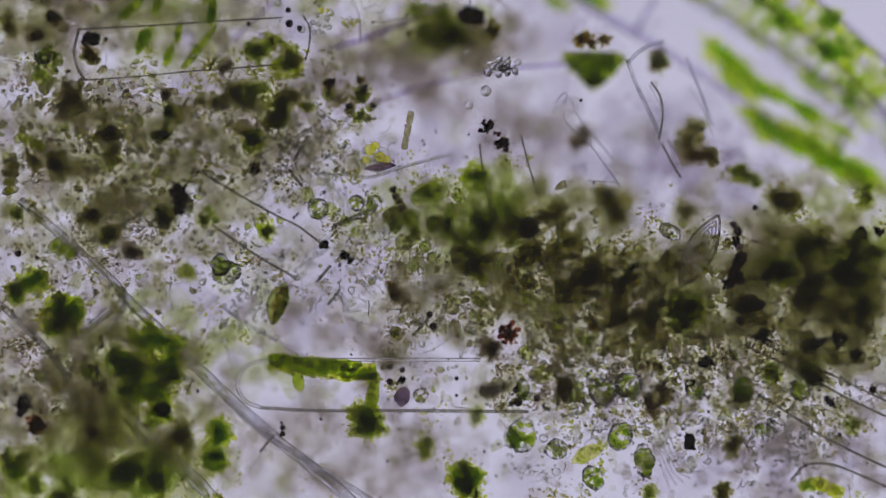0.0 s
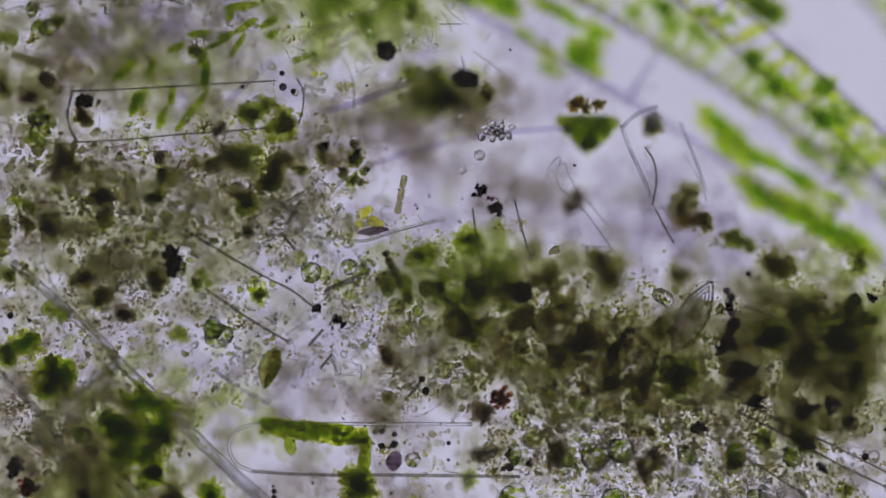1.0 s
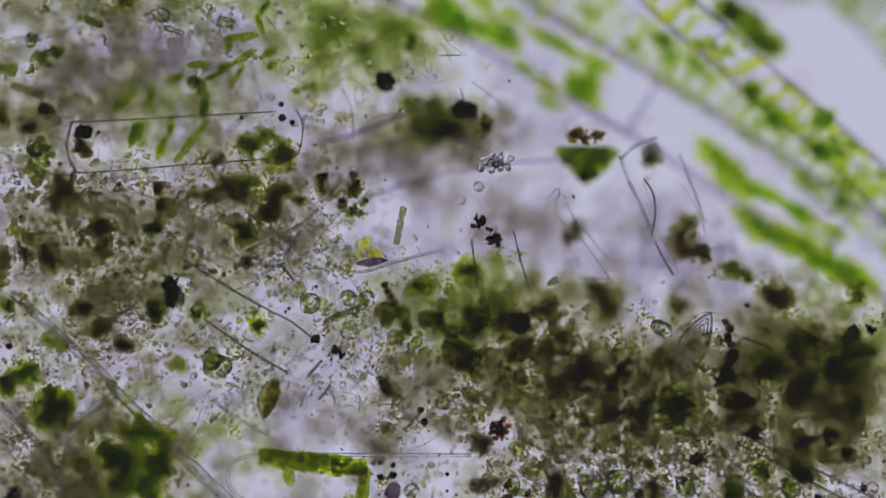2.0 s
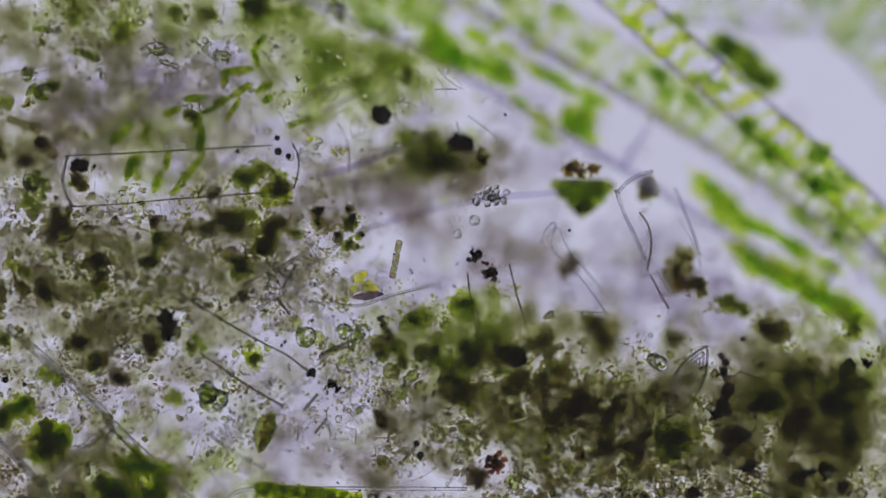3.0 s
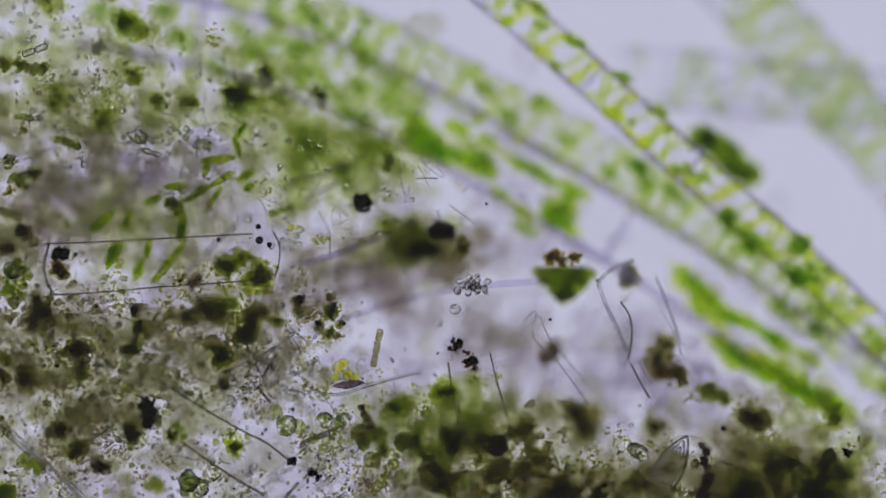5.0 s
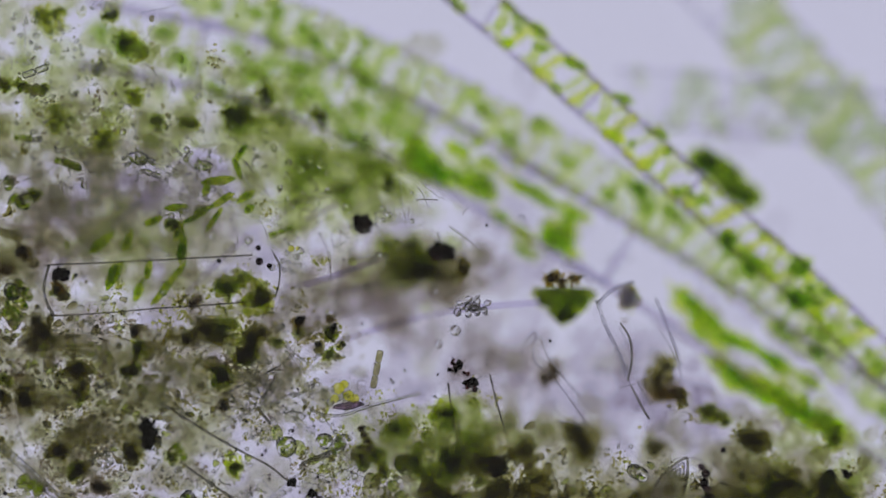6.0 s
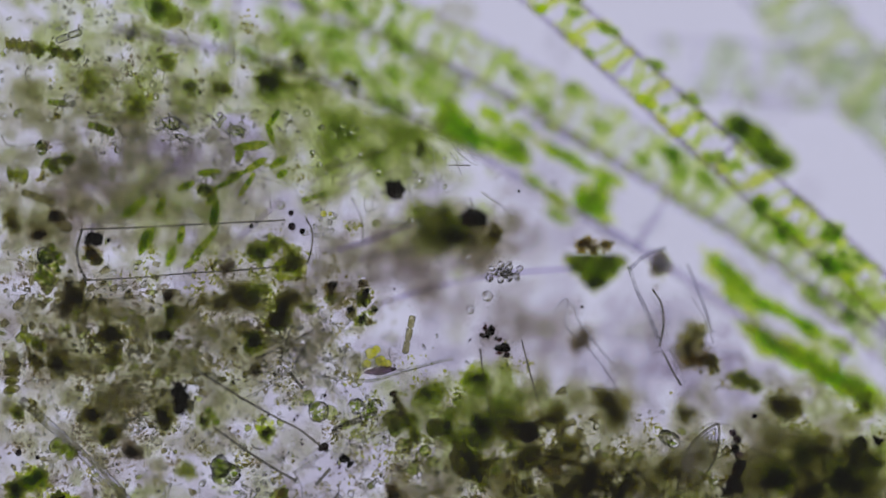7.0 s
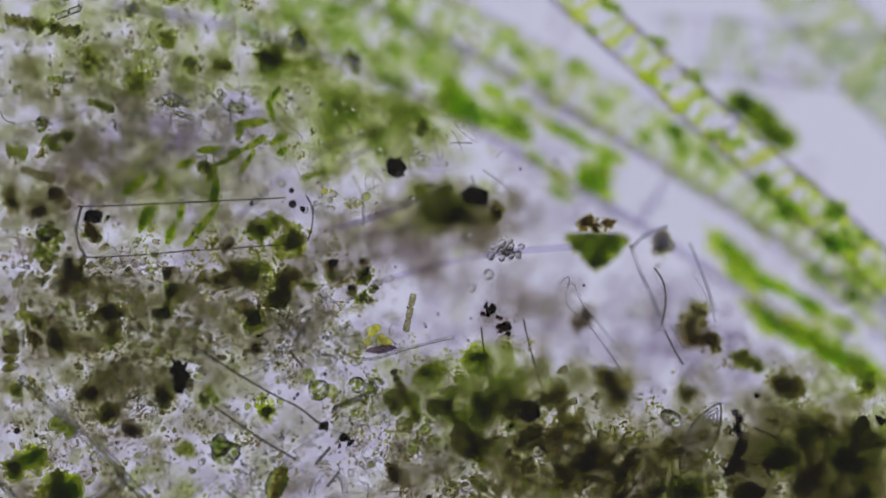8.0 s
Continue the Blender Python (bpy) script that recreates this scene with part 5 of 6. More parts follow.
# a clear saucer with yellow oil cells
def saucer():
    at = (0.645, -0.3, 0)
    e = thing("oil_cell", at, "clear bowl-shaped cell holding yellow oil droplets", "cell")
    bm = bmesh.new()
    sweep(bm, [p - Vector(at[:3]) for p in arc([(0.59, -0.282, 0), (0.602, -0.3, 0), (0.63, -0.313, 0), (0.665, -0.312, 0), (0.705, -0.298, 0), (0.76, -0.2828, -0.0047), (0.8, -0.2728, -0.0047)], 30)], .0026, 10)
    part("rim", bm, GLASSY, e, "curved clear rim")
    for i, c in enumerate([(0.655, -0.265, 0, 0.011), (0.672, -0.278, 0, 0.01), (0.648, -0.284, 0, 0.008), (0.683, -0.284, 0, 0.009), (0.664, -0.258, 0, 0.008)]):
        bm = bmesh.new()
        blob(bm, local(at, c), (c[3], c[3], c[3] * .8), random.Random(i), 2, .12)
        part("oil_droplet", bm, YOLK, e, "bright yellow oil droplet")
    bm = bmesh.new()
    rod(bm, local(at, (0.644, -0.3, 0)), local(at, (0.698, -0.293, 0)), .007, random.Random(3), 3, .3)
    part("dark_edge", bm, PLUM, e, "dark violet lower edge")


saucer()


# lens-shaped diatom with nested outlines and the clear sleeve beside it
def lens_diatom():
    at = (1.235, -0.445, 0)
    e = thing("lens_diatom", at, "lens-shaped clear diatom with nested striped outlines", "diatom")
    for k, w, r, m in ((1.0, .025, .0024, LINE), (.86, .018, .0018, STOUT), (.7, .011, .0018, STOUT), (.55, .005, .0014, STOUT)):
        for q in (-1, 1):
            bm = bmesh.new()
            tip, tail = local(at, (1.272, -0.382, 0)) * k, local(at, (1.204, -0.508, 0)) * k
            d = tail - tip
            n = Vector((d.y, -d.x, 0)).normalized()
            sweep(bm, [tip + d * t + n * (q * w * math.sin(math.pi * t) ** .8) for t in [i / 24 for i in range(25)]], r, 8, flat=2)
            part("rim", bm, m, e)
    bm = bmesh.new()
    rod(bm, local(at, (1.268, -0.39, -.004)), local(at, (1.208, -0.5, -.004)), .022, random.Random(2), 3, .05, .2)
    part("valve", bm, SOFTWALL, e, "clear violet-grey shell valve")
    bm = bmesh.new()
    sweep(bm, [p - Vector(at[:3]) for p in arc([(1.212, -0.47, 0), (1.222, -0.42, 0), (1.248, -0.388, 0), (1.275, -0.382, 0), (1.302, -0.392, 0), (1.308, -0.43, 0), (1.304, -0.5, 0)], 30)], .0018, 8)
    part("sleeve", bm, HYPHA, e, "thin clear sleeve")


lens_diatom()


# long clear cell with a rounded end and an angled green body
def sleeve_cell():
    at = (0.48, -0.68, 0)
    e = thing("long_clear_cell", at, "long clear cell with rounded end, green angular chloroplast inside", "cell")
    for c, r, m in (([(0.8501, -0.6372, -0.0047), (0.6999, -0.6372, -0.0047), (0.6, -0.637, 0), (0.5, -0.638, 0), (0.45, -0.642, 0), (0.425, -0.66, 0), (0.42, -0.685, 0), (0.435, -0.71, 0), (0.462, -0.722, 0)], .0034, HYPHA), ([(0.462, -0.722, 0), (0.56, -0.727, 0), (0.7, -0.727, 0), (0.9352, -0.7293, -0.0047)], .003, LINE)):
        bm = bmesh.new()
        sweep(bm, [p - Vector(at[:3]) for p in arc(c, 48)], r, 8, flat=2)
        part("wall", bm, m, e)
    for c, w in (([(0.478, -0.638, 0), (0.54, -0.648, 0), (0.6, -0.657, 0), (0.665, -0.655, 0)], .016), ([(0.4744, -0.6318, 0.0047), (0.5203, -0.6458, 0.0047), (0.5802, -0.6597, 0.0047)], .011), ([(0.5603, -0.6518, 0.0047), (0.6402, -0.6617, 0.0047), (0.6681, -0.6617, 0.0047)], .009), ([(0.5, -0.636, 0), (0.58, -0.64, 0), (0.64, -0.645, 0)], .006), ([(0.66, -0.648, 0), (0.662, -0.68, 0), (0.655, -0.725, 0)], .012), ([(0.525, -0.66, 0), (0.532, -0.692, 0)], .010)):
        bm = bmesh.new()
        k = c[0][0] * 10
        sweep(bm, [p - Vector(at[:3]) for p in arc(c, 24)], lambda t: w * (.65 + .5 * noise.noise(Vector((t * 6, k, 0))) + .6 * math.sin(math.pi * min(max(t, .04), .96)) ** .4 - .25), 10, flat=.6)
        part("chloroplast", bm, SPINDLE if w < .013 else GREEN, e, "angled green chloroplast band")
    rs, rows = np.random.RandomState(9), []
    for k in range(420):
        t = rs.uniform(0, 1)
        half = .006 + .014 * math.sin(math.pi * min(1, .2 + t * .7)) ** .7
        rows.append((-.004 + .188 * t, .042 - .022 * t + half * rs.uniform(-1, .7), rs.uniform(-.006, .006), *([rs.uniform(.002, .006)] * 3)))
    for k in range(70):
        rows.append((.178 + rs.normal(0, .005), .02 - rs.uniform(0, 1) * .07, rs.uniform(-.005, .005), *([rs.uniform(.002, .005)] * 3)))
    ob = new("granules", mesh_of("granules", [(*beads(rs, rows), LEAF)]))
    ob.parent = e
    tagged(ob, kind="stuff")


sleeve_cell()

# colony of clear glassy cells
def colony():
    at = (0.892, -0.122, 0)
    e = thing("clear_colony", at, "cluster of clear angular crystal-like cells", "crystals")
    rng = random.Random(8)
    for k in range(20):
        a, d = rng.uniform(0, 6.28), math.sqrt(rng.random())
        bm = bmesh.new()
        blob(bm, (math.cos(a) * d * .030, math.sin(a) * d * .019, rng.uniform(-.006, .006)), (rng.uniform(.005, .009), rng.uniform(.004, .007), .006), rng, 2, .35, Euler((0, 0, rng.uniform(0, 3))).to_matrix())
        part("crystal_cell", bm, GLASSY, e)


colony()

# rods and chains
chain((0.728, -0.197, 0), (0.715, -0.265, 0), 3, .0062, "slim grey-green rod of three cells", DARKCELL)
chain((0.5286, 0.003, 0), (0.5715, 0.0184, 0), 3, .0058, "short chain of yellow-green cells", CELL, SPINDLE)
chain((0.0306, 0.0143, -0.0094), (0.0927, -0.0072, 0), 3, .007, "slim grey rod-shaped cell chain", DARKCELL)
chain((0.913, -0.833, 0), (0.97, -0.843, 0), 7, .0056, "short beaded chain of pale clear cells", GLASSY)
def plates():
    """Four tilted discs lying on one another like fallen coins."""
    at = (0.082, -0.118, 0)
    e = thing("cell_stack", at, "stack of four tilted olive disc-shaped cells", "algae", "cell chains")
    rng = random.Random(12)
    for k, (x, y, a, w) in enumerate(((.013, .021, -52, .024), (.003, .006, -50, .026), (-.004, -.011, -46, .025), (-.008, -.026, -40, .022))):
        m = Euler((0, 0, radians(a))).to_matrix()
        bm = bmesh.new()
        blob(bm, (x, y, .003 * k), (w, .0105, .012), rng, 4, .14, m)
        shell = part("wall", bm, DARKCELL, e, "thin dark-edged cell wall")
        rs = np.random.RandomState(k)
        rows = [(rs.uniform(-.8, .8) * w, rs.uniform(-.7, .7) * .009, rs.uniform(-.006, .006), *([rs.uniform(.0018, .0042)] * 3)) for q in range(34)]
        ob = new("granules", mesh_of("granules", [(*beads(rs, rows), SPINDLE)]))
        ob.parent, ob.matrix_basis = shell, Matrix.Translation((x, y, .003 * k)) @ m.to_4x4()
        tagged(ob, kind="stuff")


plates()
chain((0.02, -0.283, 0), (0.018, -0.345, 0), 4, .014, "stack of dark olive disc-shaped cells", DARKCELL, DEEP)
chain((0.03, -0.24, 0), (0.078, -0.262, 0), 4, .013, "curled chain of green cells", CELL, DEEP)
chain((0.0, 0.277, 0), (0.058, 0.268, 0), 6, .012, "dark green coiled chain of cells", DARKCELL, DEEP)
chain((0.07, 0.0666, 0), (0.1001, 0.0519, 0), 3, .013, "yellow-green row of cells", CELL, SPINDLE)
chain((0.09, -0.432, 0), (0.132, -0.452, 0), 3, .014, "short row of bright green cells", CELL, SPINDLE)
chain((0.6931, -0.3301, 0.0028), (0.714, -0.376, 0.0028), 4, .0085, "dark segmented row of four cells", DARKCELL, BLACK)
def leaf_body():
    """A pointed boat-shaped cell, brown on one flank and deep green on the other."""
    at = (0.494, -0.538, 0)
    e = thing("boat_cell", at, "boat-shaped cell, half brown and half deep green", "cell", "single cells", 72)
    rng = random.Random(31)
    bm = bmesh.new()
    sweep(bm, [(-.04 + .08 * t, .004 * math.sin(t * 3), 0) for t in [q / 20 for q in range(21)]], lambda t: .018 * max(.04, math.sin(math.pi * t)) ** .8, 14)
    part("wall", bm, CELL, e, "thin dark-edged cell wall")
    rs = np.random.RandomState(5)
    for nm, mat, side in (("green_flank", DEEP, -1), ("brown_flank", AMBER, 1)):
        rows = []
        for q in range(90):
            t = rs.uniform(.08, .92)
            rows.append((-.038 + .076 * t, side * abs(rs.normal(.4, .3)) * .016 * math.sin(math.pi * t) ** .8, rs.uniform(-.006, .006), *([rs.uniform(.002, .0045)] * 3)))
        ob = new(nm, mesh_of(nm, [(*beads(rs, rows), mat)]))
        ob.parent = e


leaf_body()
chain((0.365, -0.365, 0), (0.385, -0.395, 0), 3, .009, "small greenish row of cells", CELL, SPINDLE)
def granule_row():
    """Black round granules of uneven size in a crooked row."""
    at = (1.305, -0.45, 0)
    e = thing("granule_row", at, "crooked row of black round granules", "algae", "cell chains")
    rng = random.Random(77)
    for x, y, r in ((1.298, -.398, .006), (1.306, -.41, .0085), (1.302, -.424, .006), (1.309, -.437, .008), (1.312, -.455, .011), (1.304, -.466, .008), (1.301, -.484, .0125), (1.310, -.497, .009), (1.296, -.502, .006)):
        bm = bmesh.new()
        blob(bm, local(at, (x, y, 0)), (r, r * rng.uniform(.85, 1.1), r * .8), rng, 3, .35)
        part("granule", bm, BLACK if r > .008 else PLUM, e)


granule_row()
chain((0.096, 0.1688, 0), (0.126, 0.1711, 0), 2, .005, "small clear rod-shaped diatom", GLASSY)
chain((0.1492, 0.1494, 0), (0.1791, 0.1556, 0), 2, .004, "small clear rod-shaped diatom", GLASSY)
chain((0.1633, 0.1325, 0), (0.1915, 0.1208, 0), 3, .007, "short yellow-green chain of cells", CELL)
chain((0.0899, 0.2818, 0), (0.1347, 0.2992, 0), 2, .006, "clear box-shaped empty diatom", GLASSY)
chain((0.3035, 0.1168, 0), (0.3366, 0.1052, 0), 2, .005, "slim clear rod-shaped diatom", GLASSY)
chain((0.1173, -0.053, -0.0047), (0.082, -0.0233, -0.0047), 3, .011, "grey-brown flat cell row", DARKCELL)

chain((0.079, 0.262, -.006), (0.13, 0.256, -.006), 4, .011, "olive row of four rounded cells", DARKCELL, SPINDLE)
chain((0.004, 0.046, 0), (0.042, 0.04, 0), 3, .014, "green stack of flat cells seen edge on", CELL, DEEP)
chain((0.076, 0.174, 0), (0.108, 0.171, 0), 3, .006, "slim yellow-green chain of cells", CELL, SPINDLE)
chain((0.148, 0.135, 0), (0.195, 0.118, 0), 4, .0065, "bent yellow-green chain of cells", CELL, SPINDLE)

# needles lying criss-cross
for i, (a, b) in enumerate([((0.59, -0.398, 0), (0.665, -0.368, 0)), ((0.628, -0.428, 0), (0.695, -0.398, 0)), ((0.53, -0.462, 0), (0.592, -0.412, 0)), ((0.585, -0.47, 0), (0.56, -0.5, 0)), ((0.5197, -0.48, -0.0047), (0.5798, -0.44, -0.0047)), ((0.5998, -0.3299, -0.0047), (0.608, -0.385, 0)), ((0.59, -0.4, 0), (0.64, -0.385, 0)), ((0.575, -0.56, 0), (0.64, -0.548, 0)), ((0.6, -0.56, 0), (0.66, -0.575, 0)), ((0.58, -0.54, 0), (0.6, -0.515, 0)), ((0.6, -0.515, 0), (0.615, -0.55, 0)), ((0.5, -0.22, 0), (0.52, -0.255, 0)), ((0.545, -0.24, 0), (0.52, -0.285, 0)), ((0.5597, -0.1897, -0.0047), (0.5898, -0.2398, -0.0047))]):
    thread([a, b], .0026, HYPHA if i % 3 else LINE, "needle", "short straight grey needle", 8, group="needles")
for i, (a, b) in enumerate([((0.48, -0.24, 0), (0.54, -0.27, 0)), ((0.51, -0.3, 0), (0.535, -0.33, 0)), ((0.65, -0.455, 0), (0.64, -0.49, 0)), ((0.69, -0.56, 0), (0.69, -0.61, 0)), ((0.735, -0.59, 0), (0.76, -0.56, 0)), ((0.925, -0.82, 0), (0.945, -0.805, 0)), ((0.5497, -0.2998, -0.0047), (0.5998, -0.3399, -0.0047)), ((0.4596, -0.8004, -0.0047), (0.4846, -0.7704, -0.0047)), ((0.4396, -0.8305, -0.0047), (0.4696, -0.7954, -0.0047))], 14):
    thread([a, b], .0026, HYPHA if i % 3 else LINE, "needle", "short straight grey needle", 8, group="needles")
for i in range(7):
    thread([((1.15, -0.775, 0)[0] + i * .006, (1.15, -0.775, 0)[1] + (i % 3) * .008, -.002 * i), ((1.172, -0.83, 0)[0] + i * .008, (1.172, -0.83, 0)[1], 0), ((1.185, -0.865, 0)[0] + i * .012, (1.185, -0.865, 0)[1] + i * .006, 0)], .0016, HYPHA, "needle", "fine fibre in a fanned bundle", 10, group="fanned fibres")

# round cells
for i, (c, q, a) in enumerate([((1.186, -0.41, 0, 0.02), .013, -32), ((0.745, -0.7, 0, 0.015), .013, 60), ((0.9605, -0.662, 0.002, 0.02), .019, 0), ((1.2405, -0.44, -0.0047, 0.012), .010, 20), ((1.3206, -0.5351, -0.0047, 0.024), .014, 10), ((0.3089, -0.2044, -0.0094, 0.02), .018, 50), ((0.2994, -0.1677, -0.0047, 0.016), .012, 20), ((0.8201, -0.455, -0.0094, 0.0221), .03, 10), ((0.6999, -0.5902, -0.0047, 0.012), .013, 0), ((0.77, -0.3949, -0.0047, 0.016), .016, 0), ((0.6948, -0.3799, -0.0094, 0.018), .014, 20)]):
    cell(c, q, a, "dark olive egg-shaped cell with granular contents", 10, DEEP if i % 3 == 2 else DARKCELL, DARKCELL if i not in (0, 1) else GLASSY, i)
for i, (c, q, a) in enumerate([((0.7148, -0.43, -0.0094, 0.016), .014, 0), ((1.4808, -0.6352, -0.0047, 0.016), .015, 0), ((0.9855, -0.5853, -0.0094, 0.018), .022, 20), ((0.8, -0.5452, -0.0094, 0.014), .012, 0), ((0.4292, -0.2245, -0.0094, 0.016), .014, 0)], 14):
    cell(c, q, a, "dark olive egg-shaped cell with granular contents", 10, DEEP if i % 3 == 2 else DARKCELL, DARKCELL if i not in (0, 1) else GLASSY, i)
for i, (c, q, a) in enumerate([((1.025, -0.49, 0, 0.016), .015, 0), ((1.065, -0.486, -.004, 0.02), .017, 20), ((1.1, -0.53, 0, 0.021), .019, 0), ((1.09, -0.605, 0, 0.024), .017, 10), ((1.318, -0.539, 0.004, 0.031), .015, 2), ((1.343, -0.562, 0.004, 0.016), .014, 0), ((1.43, -0.606, 0, 0.015), .022, 8), ((1.517, -0.63, 0.003, 0.015), .015, 0), ((1.471, -0.633, 0, 0.014), .012, 0)], 0):
    cell(c, q, a, "brown round cell with a dark rim, packed in debris", 7, AMBER if i % 2 else OLIVE, DARKCELL, 300 + i)
for i, (c, q, a) in enumerate([((1.185, -0.461, 0, 0.012), .018, 15), ((1.13, -0.56, 0, 0.015), .014, 0), ((0.98, -0.47, -.004, 0.018), .016, 0), ((1.155, -0.5, 0, 0.013), .011, 40), ((1.24, -0.6, 0, 0.014), .012, 0), ((0.935, -0.5, 0, 0.013), .012, 0), ((1.17, -0.60, 0, 0.017), .014, 60), ((1.5, -0.56, 0, 0.016), .014, 0), ((1.36, -0.58, 0, 0.012), .011, 0)], 9):
    cell(c, q, a, "brown round cell with a dark rim, packed in debris", 7, AMBER if i % 2 else OLIVE, DARKCELL, 300 + i)
cell((0.712, -0.702, 0, 0.017), .014, 60, "dark violet egg-shaped spore", 3, PLUM, PLUM, 41, name="spore")
for i, (c, q, a) in enumerate([((0.925, -0.77, 0, 0.024), .030, 0), ((1.065, -0.692, 0, 0.022), .026, 20), ((1.112, -0.682, 0, 0.024), .022, 30), ((1.098, -0.772, 0, 0.02), .026, -20), ((1.14, -0.815, 0, 0.018), .030, 10), ((0.985, -0.795, 0, 0.02), .018, 0), ((0.905, -0.775, 0, 0.014), .018, 0), ((0.4, -0.482, 0, 0.026), .022, 20), ((0.39, -0.47, 0, 0.016), .02, 0), ((0.655, -0.365, 0, 0.024), .012, 50), ((0.5617, -0.3699, -0.0047, 0.018), .02, 0), ((0.6298, -0.3599, -0.0047, 0.016), .014, 0), ((1.3156, -0.6903, -0.0047, 0.018), .024, 0), ((1.5209, -0.425, -0.0047, 0.014), .024, -15)]):
    cell(c, q, a, "clear round cell with scattered green granules", 14, CELL if i % 3 else SPINDLE, GLASSY, 60 + i)
for i, (c, q, a) in enumerate([((1.4157, -0.6903, -0.0047, 0.016), .02, 0), ((0.16, -0.66, 0, 0.016), .014, 0), ((0.075, -0.665, 0, 0.014), .012, 0), ((0.285, -0.725, 0, 0.018), .012, 10), ((1.05, -0.845, 0, 0.018), .022, 20), ((1.02, -0.7, 0, 0.016), .012, 0), ((1.23, -0.69, 0, 0.016), .02, 40), ((1.35, -0.76, 0, 0.016), .012, 0), ((0.925, -0.69, 0, 0.012), .02, 0), ((0.2963, 0.1388, 0, 0.018), .012, -10), ((0.4114, 0.1269, 0, 0.017), .009, -10), ((0.097, 0.0618, 0, 0.018), .014, 30), ((0.0667, 0.0916, 0, 0.01), .014, 0), ((0.075, -0.1, 0, 0.014), .016, 30)], 14):
    cell(c, q, a, "clear round cell with scattered green granules", 14, CELL if i % 3 else SPINDLE, GLASSY, 60 + i)
cell((1.04, -0.803, 0, 0.032), .013, 28, "deep green pointed egg-shaped cell", 6, DEEP, DEEP, 90)
chain((1.4415, -0.853, -0.0094), (1.4937, -0.877, -0.0094), 2, .012, "bright green bent strip of cells", GREEN, DEEP)

for i, c in enumerate([(0.77, -0.398, 0, 0.016), (0.825, -0.402, 0, 0.012), (0.795, -0.3719, -0.0047, 0.013), (0.7399, -0.3519, -0.0047, 0.014), (0.8481, -0.3299, -0.0047, 0.013), (0.7, -0.402, 0, 0.012), (0.752, -0.436, 0, 0.011), (0.8681, -0.3719, -0.0047, 0.014), (0.812, -0.3499, -0.0047, 0.012), (0.8451, -0.42, -0.0047, 0.015), (0.905, -0.428, 0, 0.012), (0.7319, -0.47, -0.0047, 0.012), (0.88, -0.47, 0, 0.011), (0.85, -0.53, 0, 0.015), (0.93, -0.525, 0, 0.009), (0.765, -0.455, -0.0047, 0.011), (0.5447, -0.3449, -0.0047, 0.013), (0.5848, -0.3719, -0.0047, 0.014), (0.612, -0.392, 0, 0.01), (0.985, -0.545, 0, 0.012), (1.035, -0.6, 0, 0.013)]):
    cell(c, c[3] * .85, 40 * i, "mottled green round algal cell", 9, LEAF if i % 2 else SPINDLE, CELL, 200 + i)
for i, c in enumerate([(0.93, -0.625, 0, 0.014), (1.195, -0.64, 0, 0.01), (1.13, -0.44, 0, 0.01)], 21):
    cell(c, c[3] * .85, 40 * i, "mottled green round algal cell", 9, LEAF if i % 2 else SPINDLE, CELL, 200 + i)
# clear little rings and bubbles
for c in [(0.21, -0.155, 0, 0.006), (0.553, -0.157, 0, 0.006), (0.316, -0.256, 0, 0.007), (0.158, -0.248, 0, 0.007), (0.355, -0.436, 0, 0.005), (0.358, -0.5, 0, 0.006), (0.64, -0.138, 0, 0.009), (1.09, -0.65, 0, 0.009), (1.29, -0.665, 0, 0.007), (1.285, -0.63, 0, 0.008), (1.312, -0.64, 0, 0.006), (1.21, -0.755, 0, 0.006), (1.315, -0.857, 0, 0.006), (1.46, -0.808, 0, 0.005), (0.985, -0.836, 0, 0.008), (0.901, -0.808, 0, 0.006), (1.01, -0.64, 0, 0.008), (0.962, -0.776, 0, 0.008), (0.881, -0.721, 0, 0.008), (0.1, -0.728, 0, 0.009), (0.118, -0.668, 0, 0.01)]:
    ball(c)
for c in [(0.86, -0.161, 0, 0.01), (0.8301, -0.1857, -0.0047, 0.008), (0.5, -0.402, 0, 0.004), (0.766, -0.492, 0, 0.005), (1.02, -0.78, 0, 0.006)]:
    ball(c)
for c in [(0.0792, 0.1437, 0, 0.007), (0.1766, 0.2046, 0, 0.007), (0.1916, 0.2108, 0, 0.007), (0.2224, 0.2251, 0, 0.005), (0.2168, 0.19, 0, 0.005), (0.262, 0.2067, -0.0047, 0.007), (0.3183, 0.134, 0, 0.006), (0.6194, 0.1309, 0, 0.008), (0.8265, -0.0941, 0, 0.005), (0.3436, -0.1008, 0, 0.005), (0.2368, -0.1168, 0, 0.006), (1.275, -0.785, 0, 0.006), (1.24, -0.74, 0, 0.005), (1.255, -0.78, 0, 0.007), (1.33, -0.785, 0, 0.008), (1.34, -0.67, 0, 0.007), (1.06, -0.76, 0, 0.007), (1.375, -0.735, 0, 0.006), (0.925, -0.64, 0, 0.007), (1.55, -0.64, 0, 0.009), (1.56, -0.69, 0, 0.012)]:
    ball(c)
for c in [(1.525, -0.588, 0, 0.005), (1.22, -0.74, 0, 0.006), (1.1, -0.71, 0, 0.007), (1, -0.705, 0, 0.006), (0.64, -0.5, 0, 0.005)]:
    ball(c)
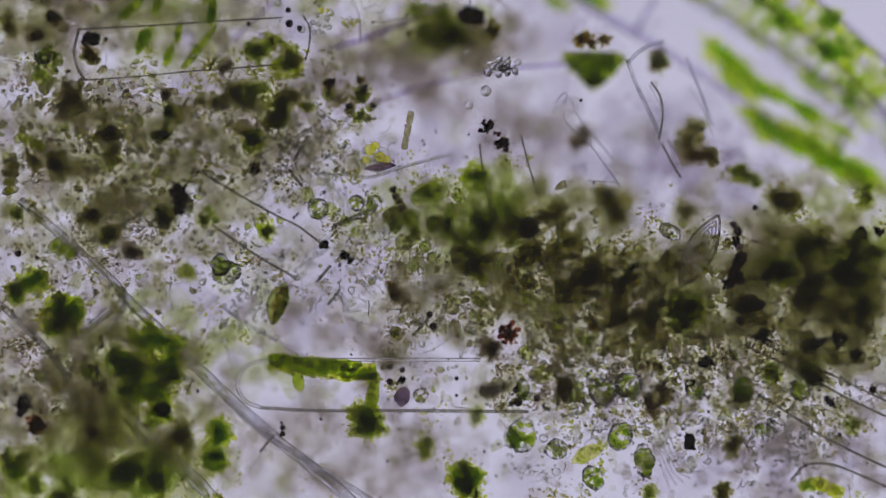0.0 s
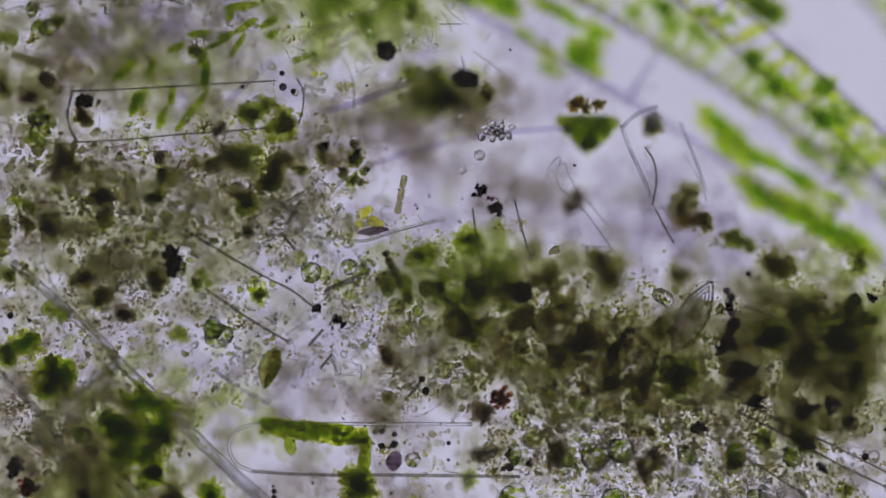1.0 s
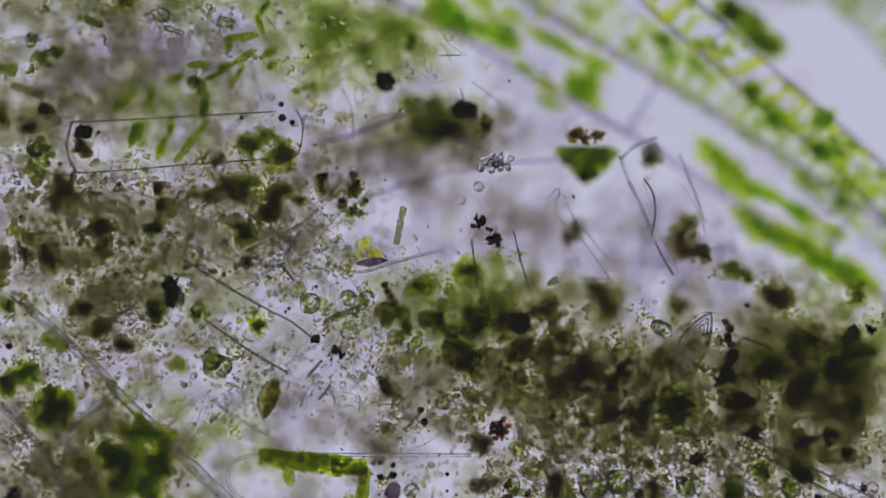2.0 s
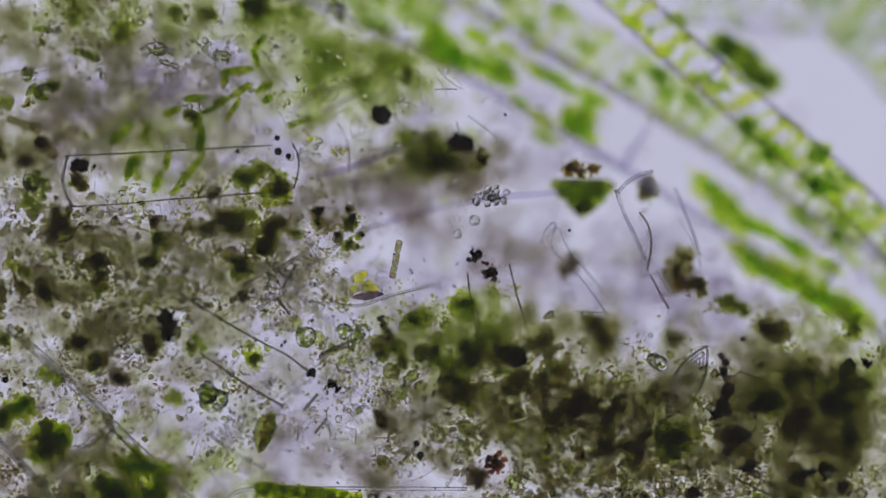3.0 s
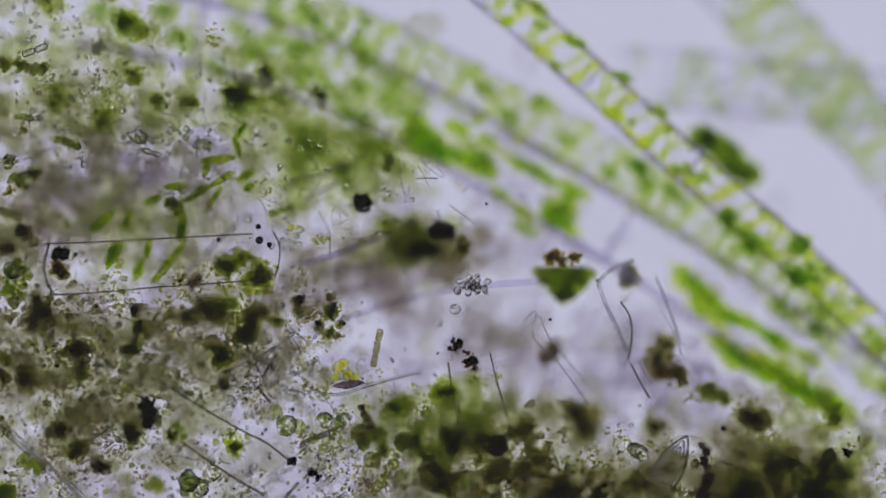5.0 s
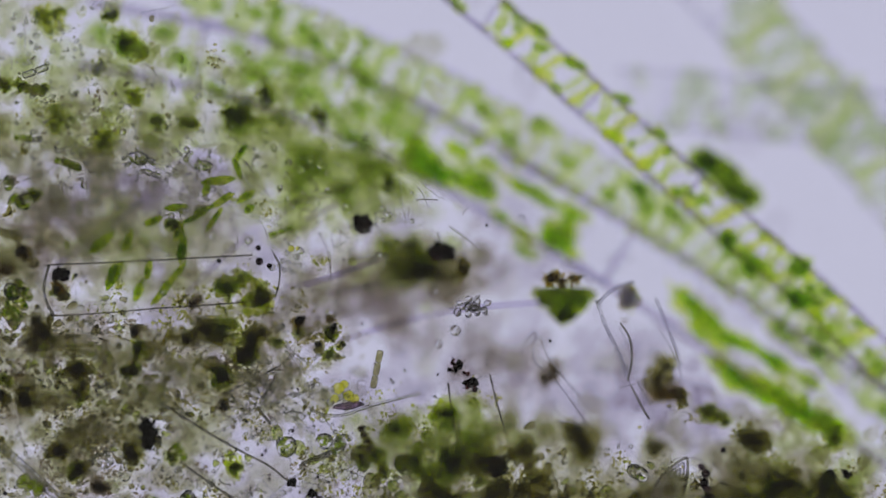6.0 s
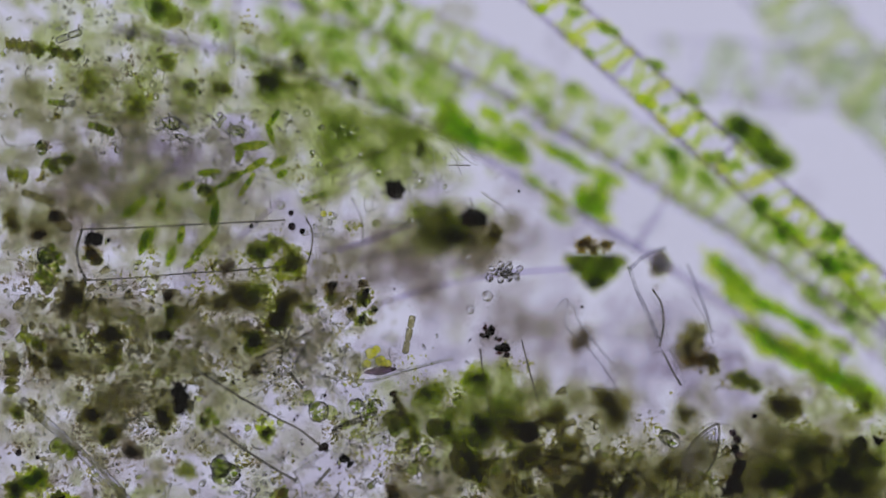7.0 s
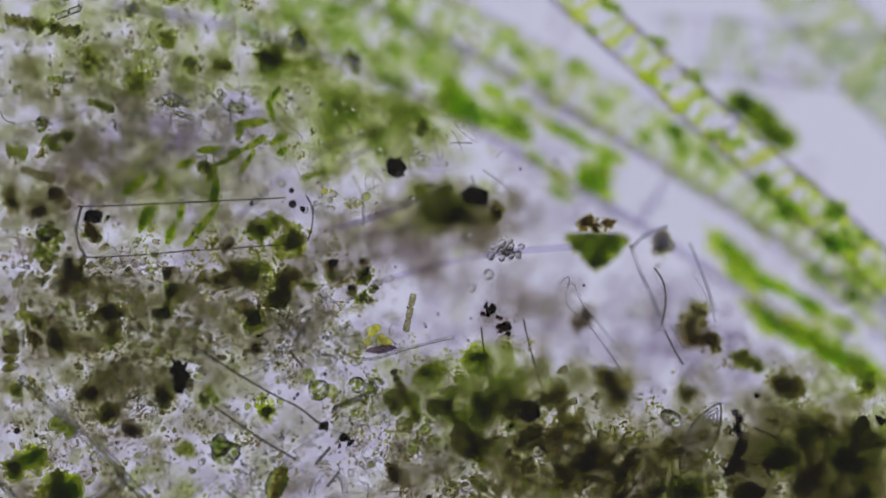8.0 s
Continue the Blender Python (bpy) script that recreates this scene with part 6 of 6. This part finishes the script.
for c in [(0.69, -0.65, 0, 0.005), (0.69, -0.676, 0, 0.006), (0.712, -0.655, 0, 0.005), (0.913, -0.69, 0, 0.006), (0.917, -0.712, 0, 0.008), (0.905, -0.715, 0, 0.005), (0.95, -0.705, 0, 0.006), (0.76, -0.557, 0, 0.006), (0.767, -0.578, 0, 0.007), (0.808, -0.67, 0, 0.004), (0.808, -0.7, 0, 0.003), (0.568, -0.742, 0, 0.003), (0.707, -0.76, 0, 0.003), (0.5, -0.757, 0, 0.005), (0.5, -0.768, 0, 0.005), (1.028, -0.178, 0, 0.003), (0.44, -0.042, 0, 0.004), (1.336, -0.368, 0, 0.005), (0.958, -0.465, 0, 0.005), (0.032, -0.449, 0, 0.006), (0.066, -0.457, 0, 0.004)]:
    ball(c, "dark_granule", "small round dark violet granule", BLACK, group="dark granules")
for c in [(1.545, -0.69, 0, 0.007), (0.51, -0.018, 0, 0.005), (0.512, -0.042, 0, 0.007), (0.53, -0.05, 0, 0.005)]:
    ball(c, "dark_granule", "small round dark violet granule", BLACK, group="dark granules")
for c in [(0.5678, -0.0186, 0, 0.006), (0.578, -0.0335, 0, 0.006), (0.5631, -0.0436, 0, 0.005), (0.5831, -0.0485, 0, 0.005), (0.556, -0.0567, -0.0024, 0.005), (0.5712, -0.0606, 0, 0.005), (0.5609, -0.0267, 0, 0.005), (0.553, -0.0407, 0, 0.005), (0.5741, -0.0465, 0, 0.004), (0.5481, -0.0488, 0, 0.005), (0.5798, -0.0185, 0, 0.004), (0.5652, -0.0546, 0, 0.004)]:
    ball(c, "oil_droplet", "small clear yellowish droplet in a cluster", YOLK if c[0] % .004 > .0033 else SHARD, group="oil droplets")
for k in range(16):
    a = k * .39 + .1
    x, y, z = (0.503, -0.252, 0)
    r0, r1 = .006 + .004 * (k % 3), .022 + .011 * ((k * 7) % 4)
    thread([(x + math.cos(a) * r0, y + math.sin(a) * r0, 0), (x + math.cos(a) * r1, y + math.sin(a) * r1, .004 * math.sin(k))], .0011, LINE if k % 2 else HYPHA, "needle", "fine needle of a radiating star-shaped tuft", 6, group="needle tuft")
SWIMMER = ball((0.6781, -0.0415, 0.0024, 0.008), "flagellate", "tiny round clear green swimming cell", CELL, group="swimming cells")


SPOTS = [(0.2, -0.25, 0, 0.3), (0.15, -0.6, 0, 0.26), (0.54, -0.28, 0, 0.16), (0.6, -0.45, 0, 0.22), (0.85, -0.48, 0, 0.26), (1.15, -0.56, 0, 0.38), (1.15, -0.74, 0, 0.38), (1.42, -0.6, 0, 0.24), (0.201, 0.1679, 0, 0.3), (0.3815, 0.1196, 0, 0.22), (0.672, 0.0624, 0, 0.2)]
fibres("fine_fibres", "fine pale fibres and wisps tangled through debris", HYPHA, SPOTS, 420, (.02, .07), (.0008, .0018), 5)
fibres("fine_dark_fibres", "short fine dark fibres tangled through debris", LINE, SPOTS, 110, (.012, .04), (.0007, .0014), 6)
for kind, mat, name, label in (("olive", OLIVE, "olive_tufts", "loose tufts of fine olive-brown plant crumbs"), ("brown", BROWN, "brown_tufts", "loose tufts of fine grey-brown crumbs"), ("leaf", LEAF, "green_tufts", "loose tufts of fine mossy green crumbs")):
    tagged(new(name, mesh_of(name, [(*beads(np.random.RandomState(3), TUFTS[kind]), mat)])), label, "debris", kind="stuff")
RINGS = []
for k in range(330):
    c, rs = SPOTS[k % len(SPOTS)], random.Random(8000 + k)
    r = rs.uniform(.0028, .0066)
    RINGS.append((c[0] + rs.gauss(0, .5) * c[3], c[1] + rs.gauss(0, .5) * c[3] * .6, rs.uniform(-.008, .008), r * rs.uniform(1, 1.25), r, r))
tagged(new("tiny_clear_cells", mesh_of("tiny_clear_cells", [(*beads(np.random.RandomState(4), RINGS, .05, PEBBLE), GLASSY)])), "tiny clear dark-rimmed cells strewn through the debris", "debris", kind="stuff")
settle_dust("silt", SILT, "fine_silt", "finest brown silt grains sprinkled over the debris")
settle_dust("olive", HAZE_OLIVE, "fine_olive_debris", "fine olive-brown debris spread through the water film")
settle_dust("brown", HAZE_BROWN, "fine_brown_debris", "fine grey-brown debris spread through the water film")
settle_dust("leaf", HAZE_LEAF, "fine_green_debris", "fine green algal debris spread through the water film")
settle_dust("grey", HAZE_GREY, "fine_grey_debris", "pale grey cloud of the finest debris in the water")
settle_dust("cells", CELL, "tiny_green_cells", "tiny round green cells strewn through the debris")
settle_dust("dark", DARKCELL, "tiny_dark_cells", "tiny dark olive cells strewn through the debris")
settle_dust("speck", PLUM, "dark_specks", "tiny dark specks strewn through the water film")
settle_dust("clear", SHARD, "clear_granules", "tiny clear glassy granules in loose clouds")


# ---- what moves ----
def motions():
    # the swimming cell drifts slowly through the bright gap; the rest lies still
    walk(SWIMMER, [
        (0, pose(*(0.7274, -0.061, 0.0024))), (1.5, pose(*(0.7204, -0.0591, 0.0024))), (3.5, pose(*(0.7103, -0.0552, 0.0024))), (4.5, pose(*(0.7, -0.0485, 0.0024))), (6.0, pose(*(0.6771, -0.0405, 0.0024))), (6.5, pose(*(0.6688, -0.0383, 0.0024))),
        (7.0, pose(*(0.6615, -0.035, 0.0024))), (7.5, pose(*(0.6522, -0.0304, 0.0024))), (8.0, pose(*(0.642, -0.0268, 0.0024)))])


motions()
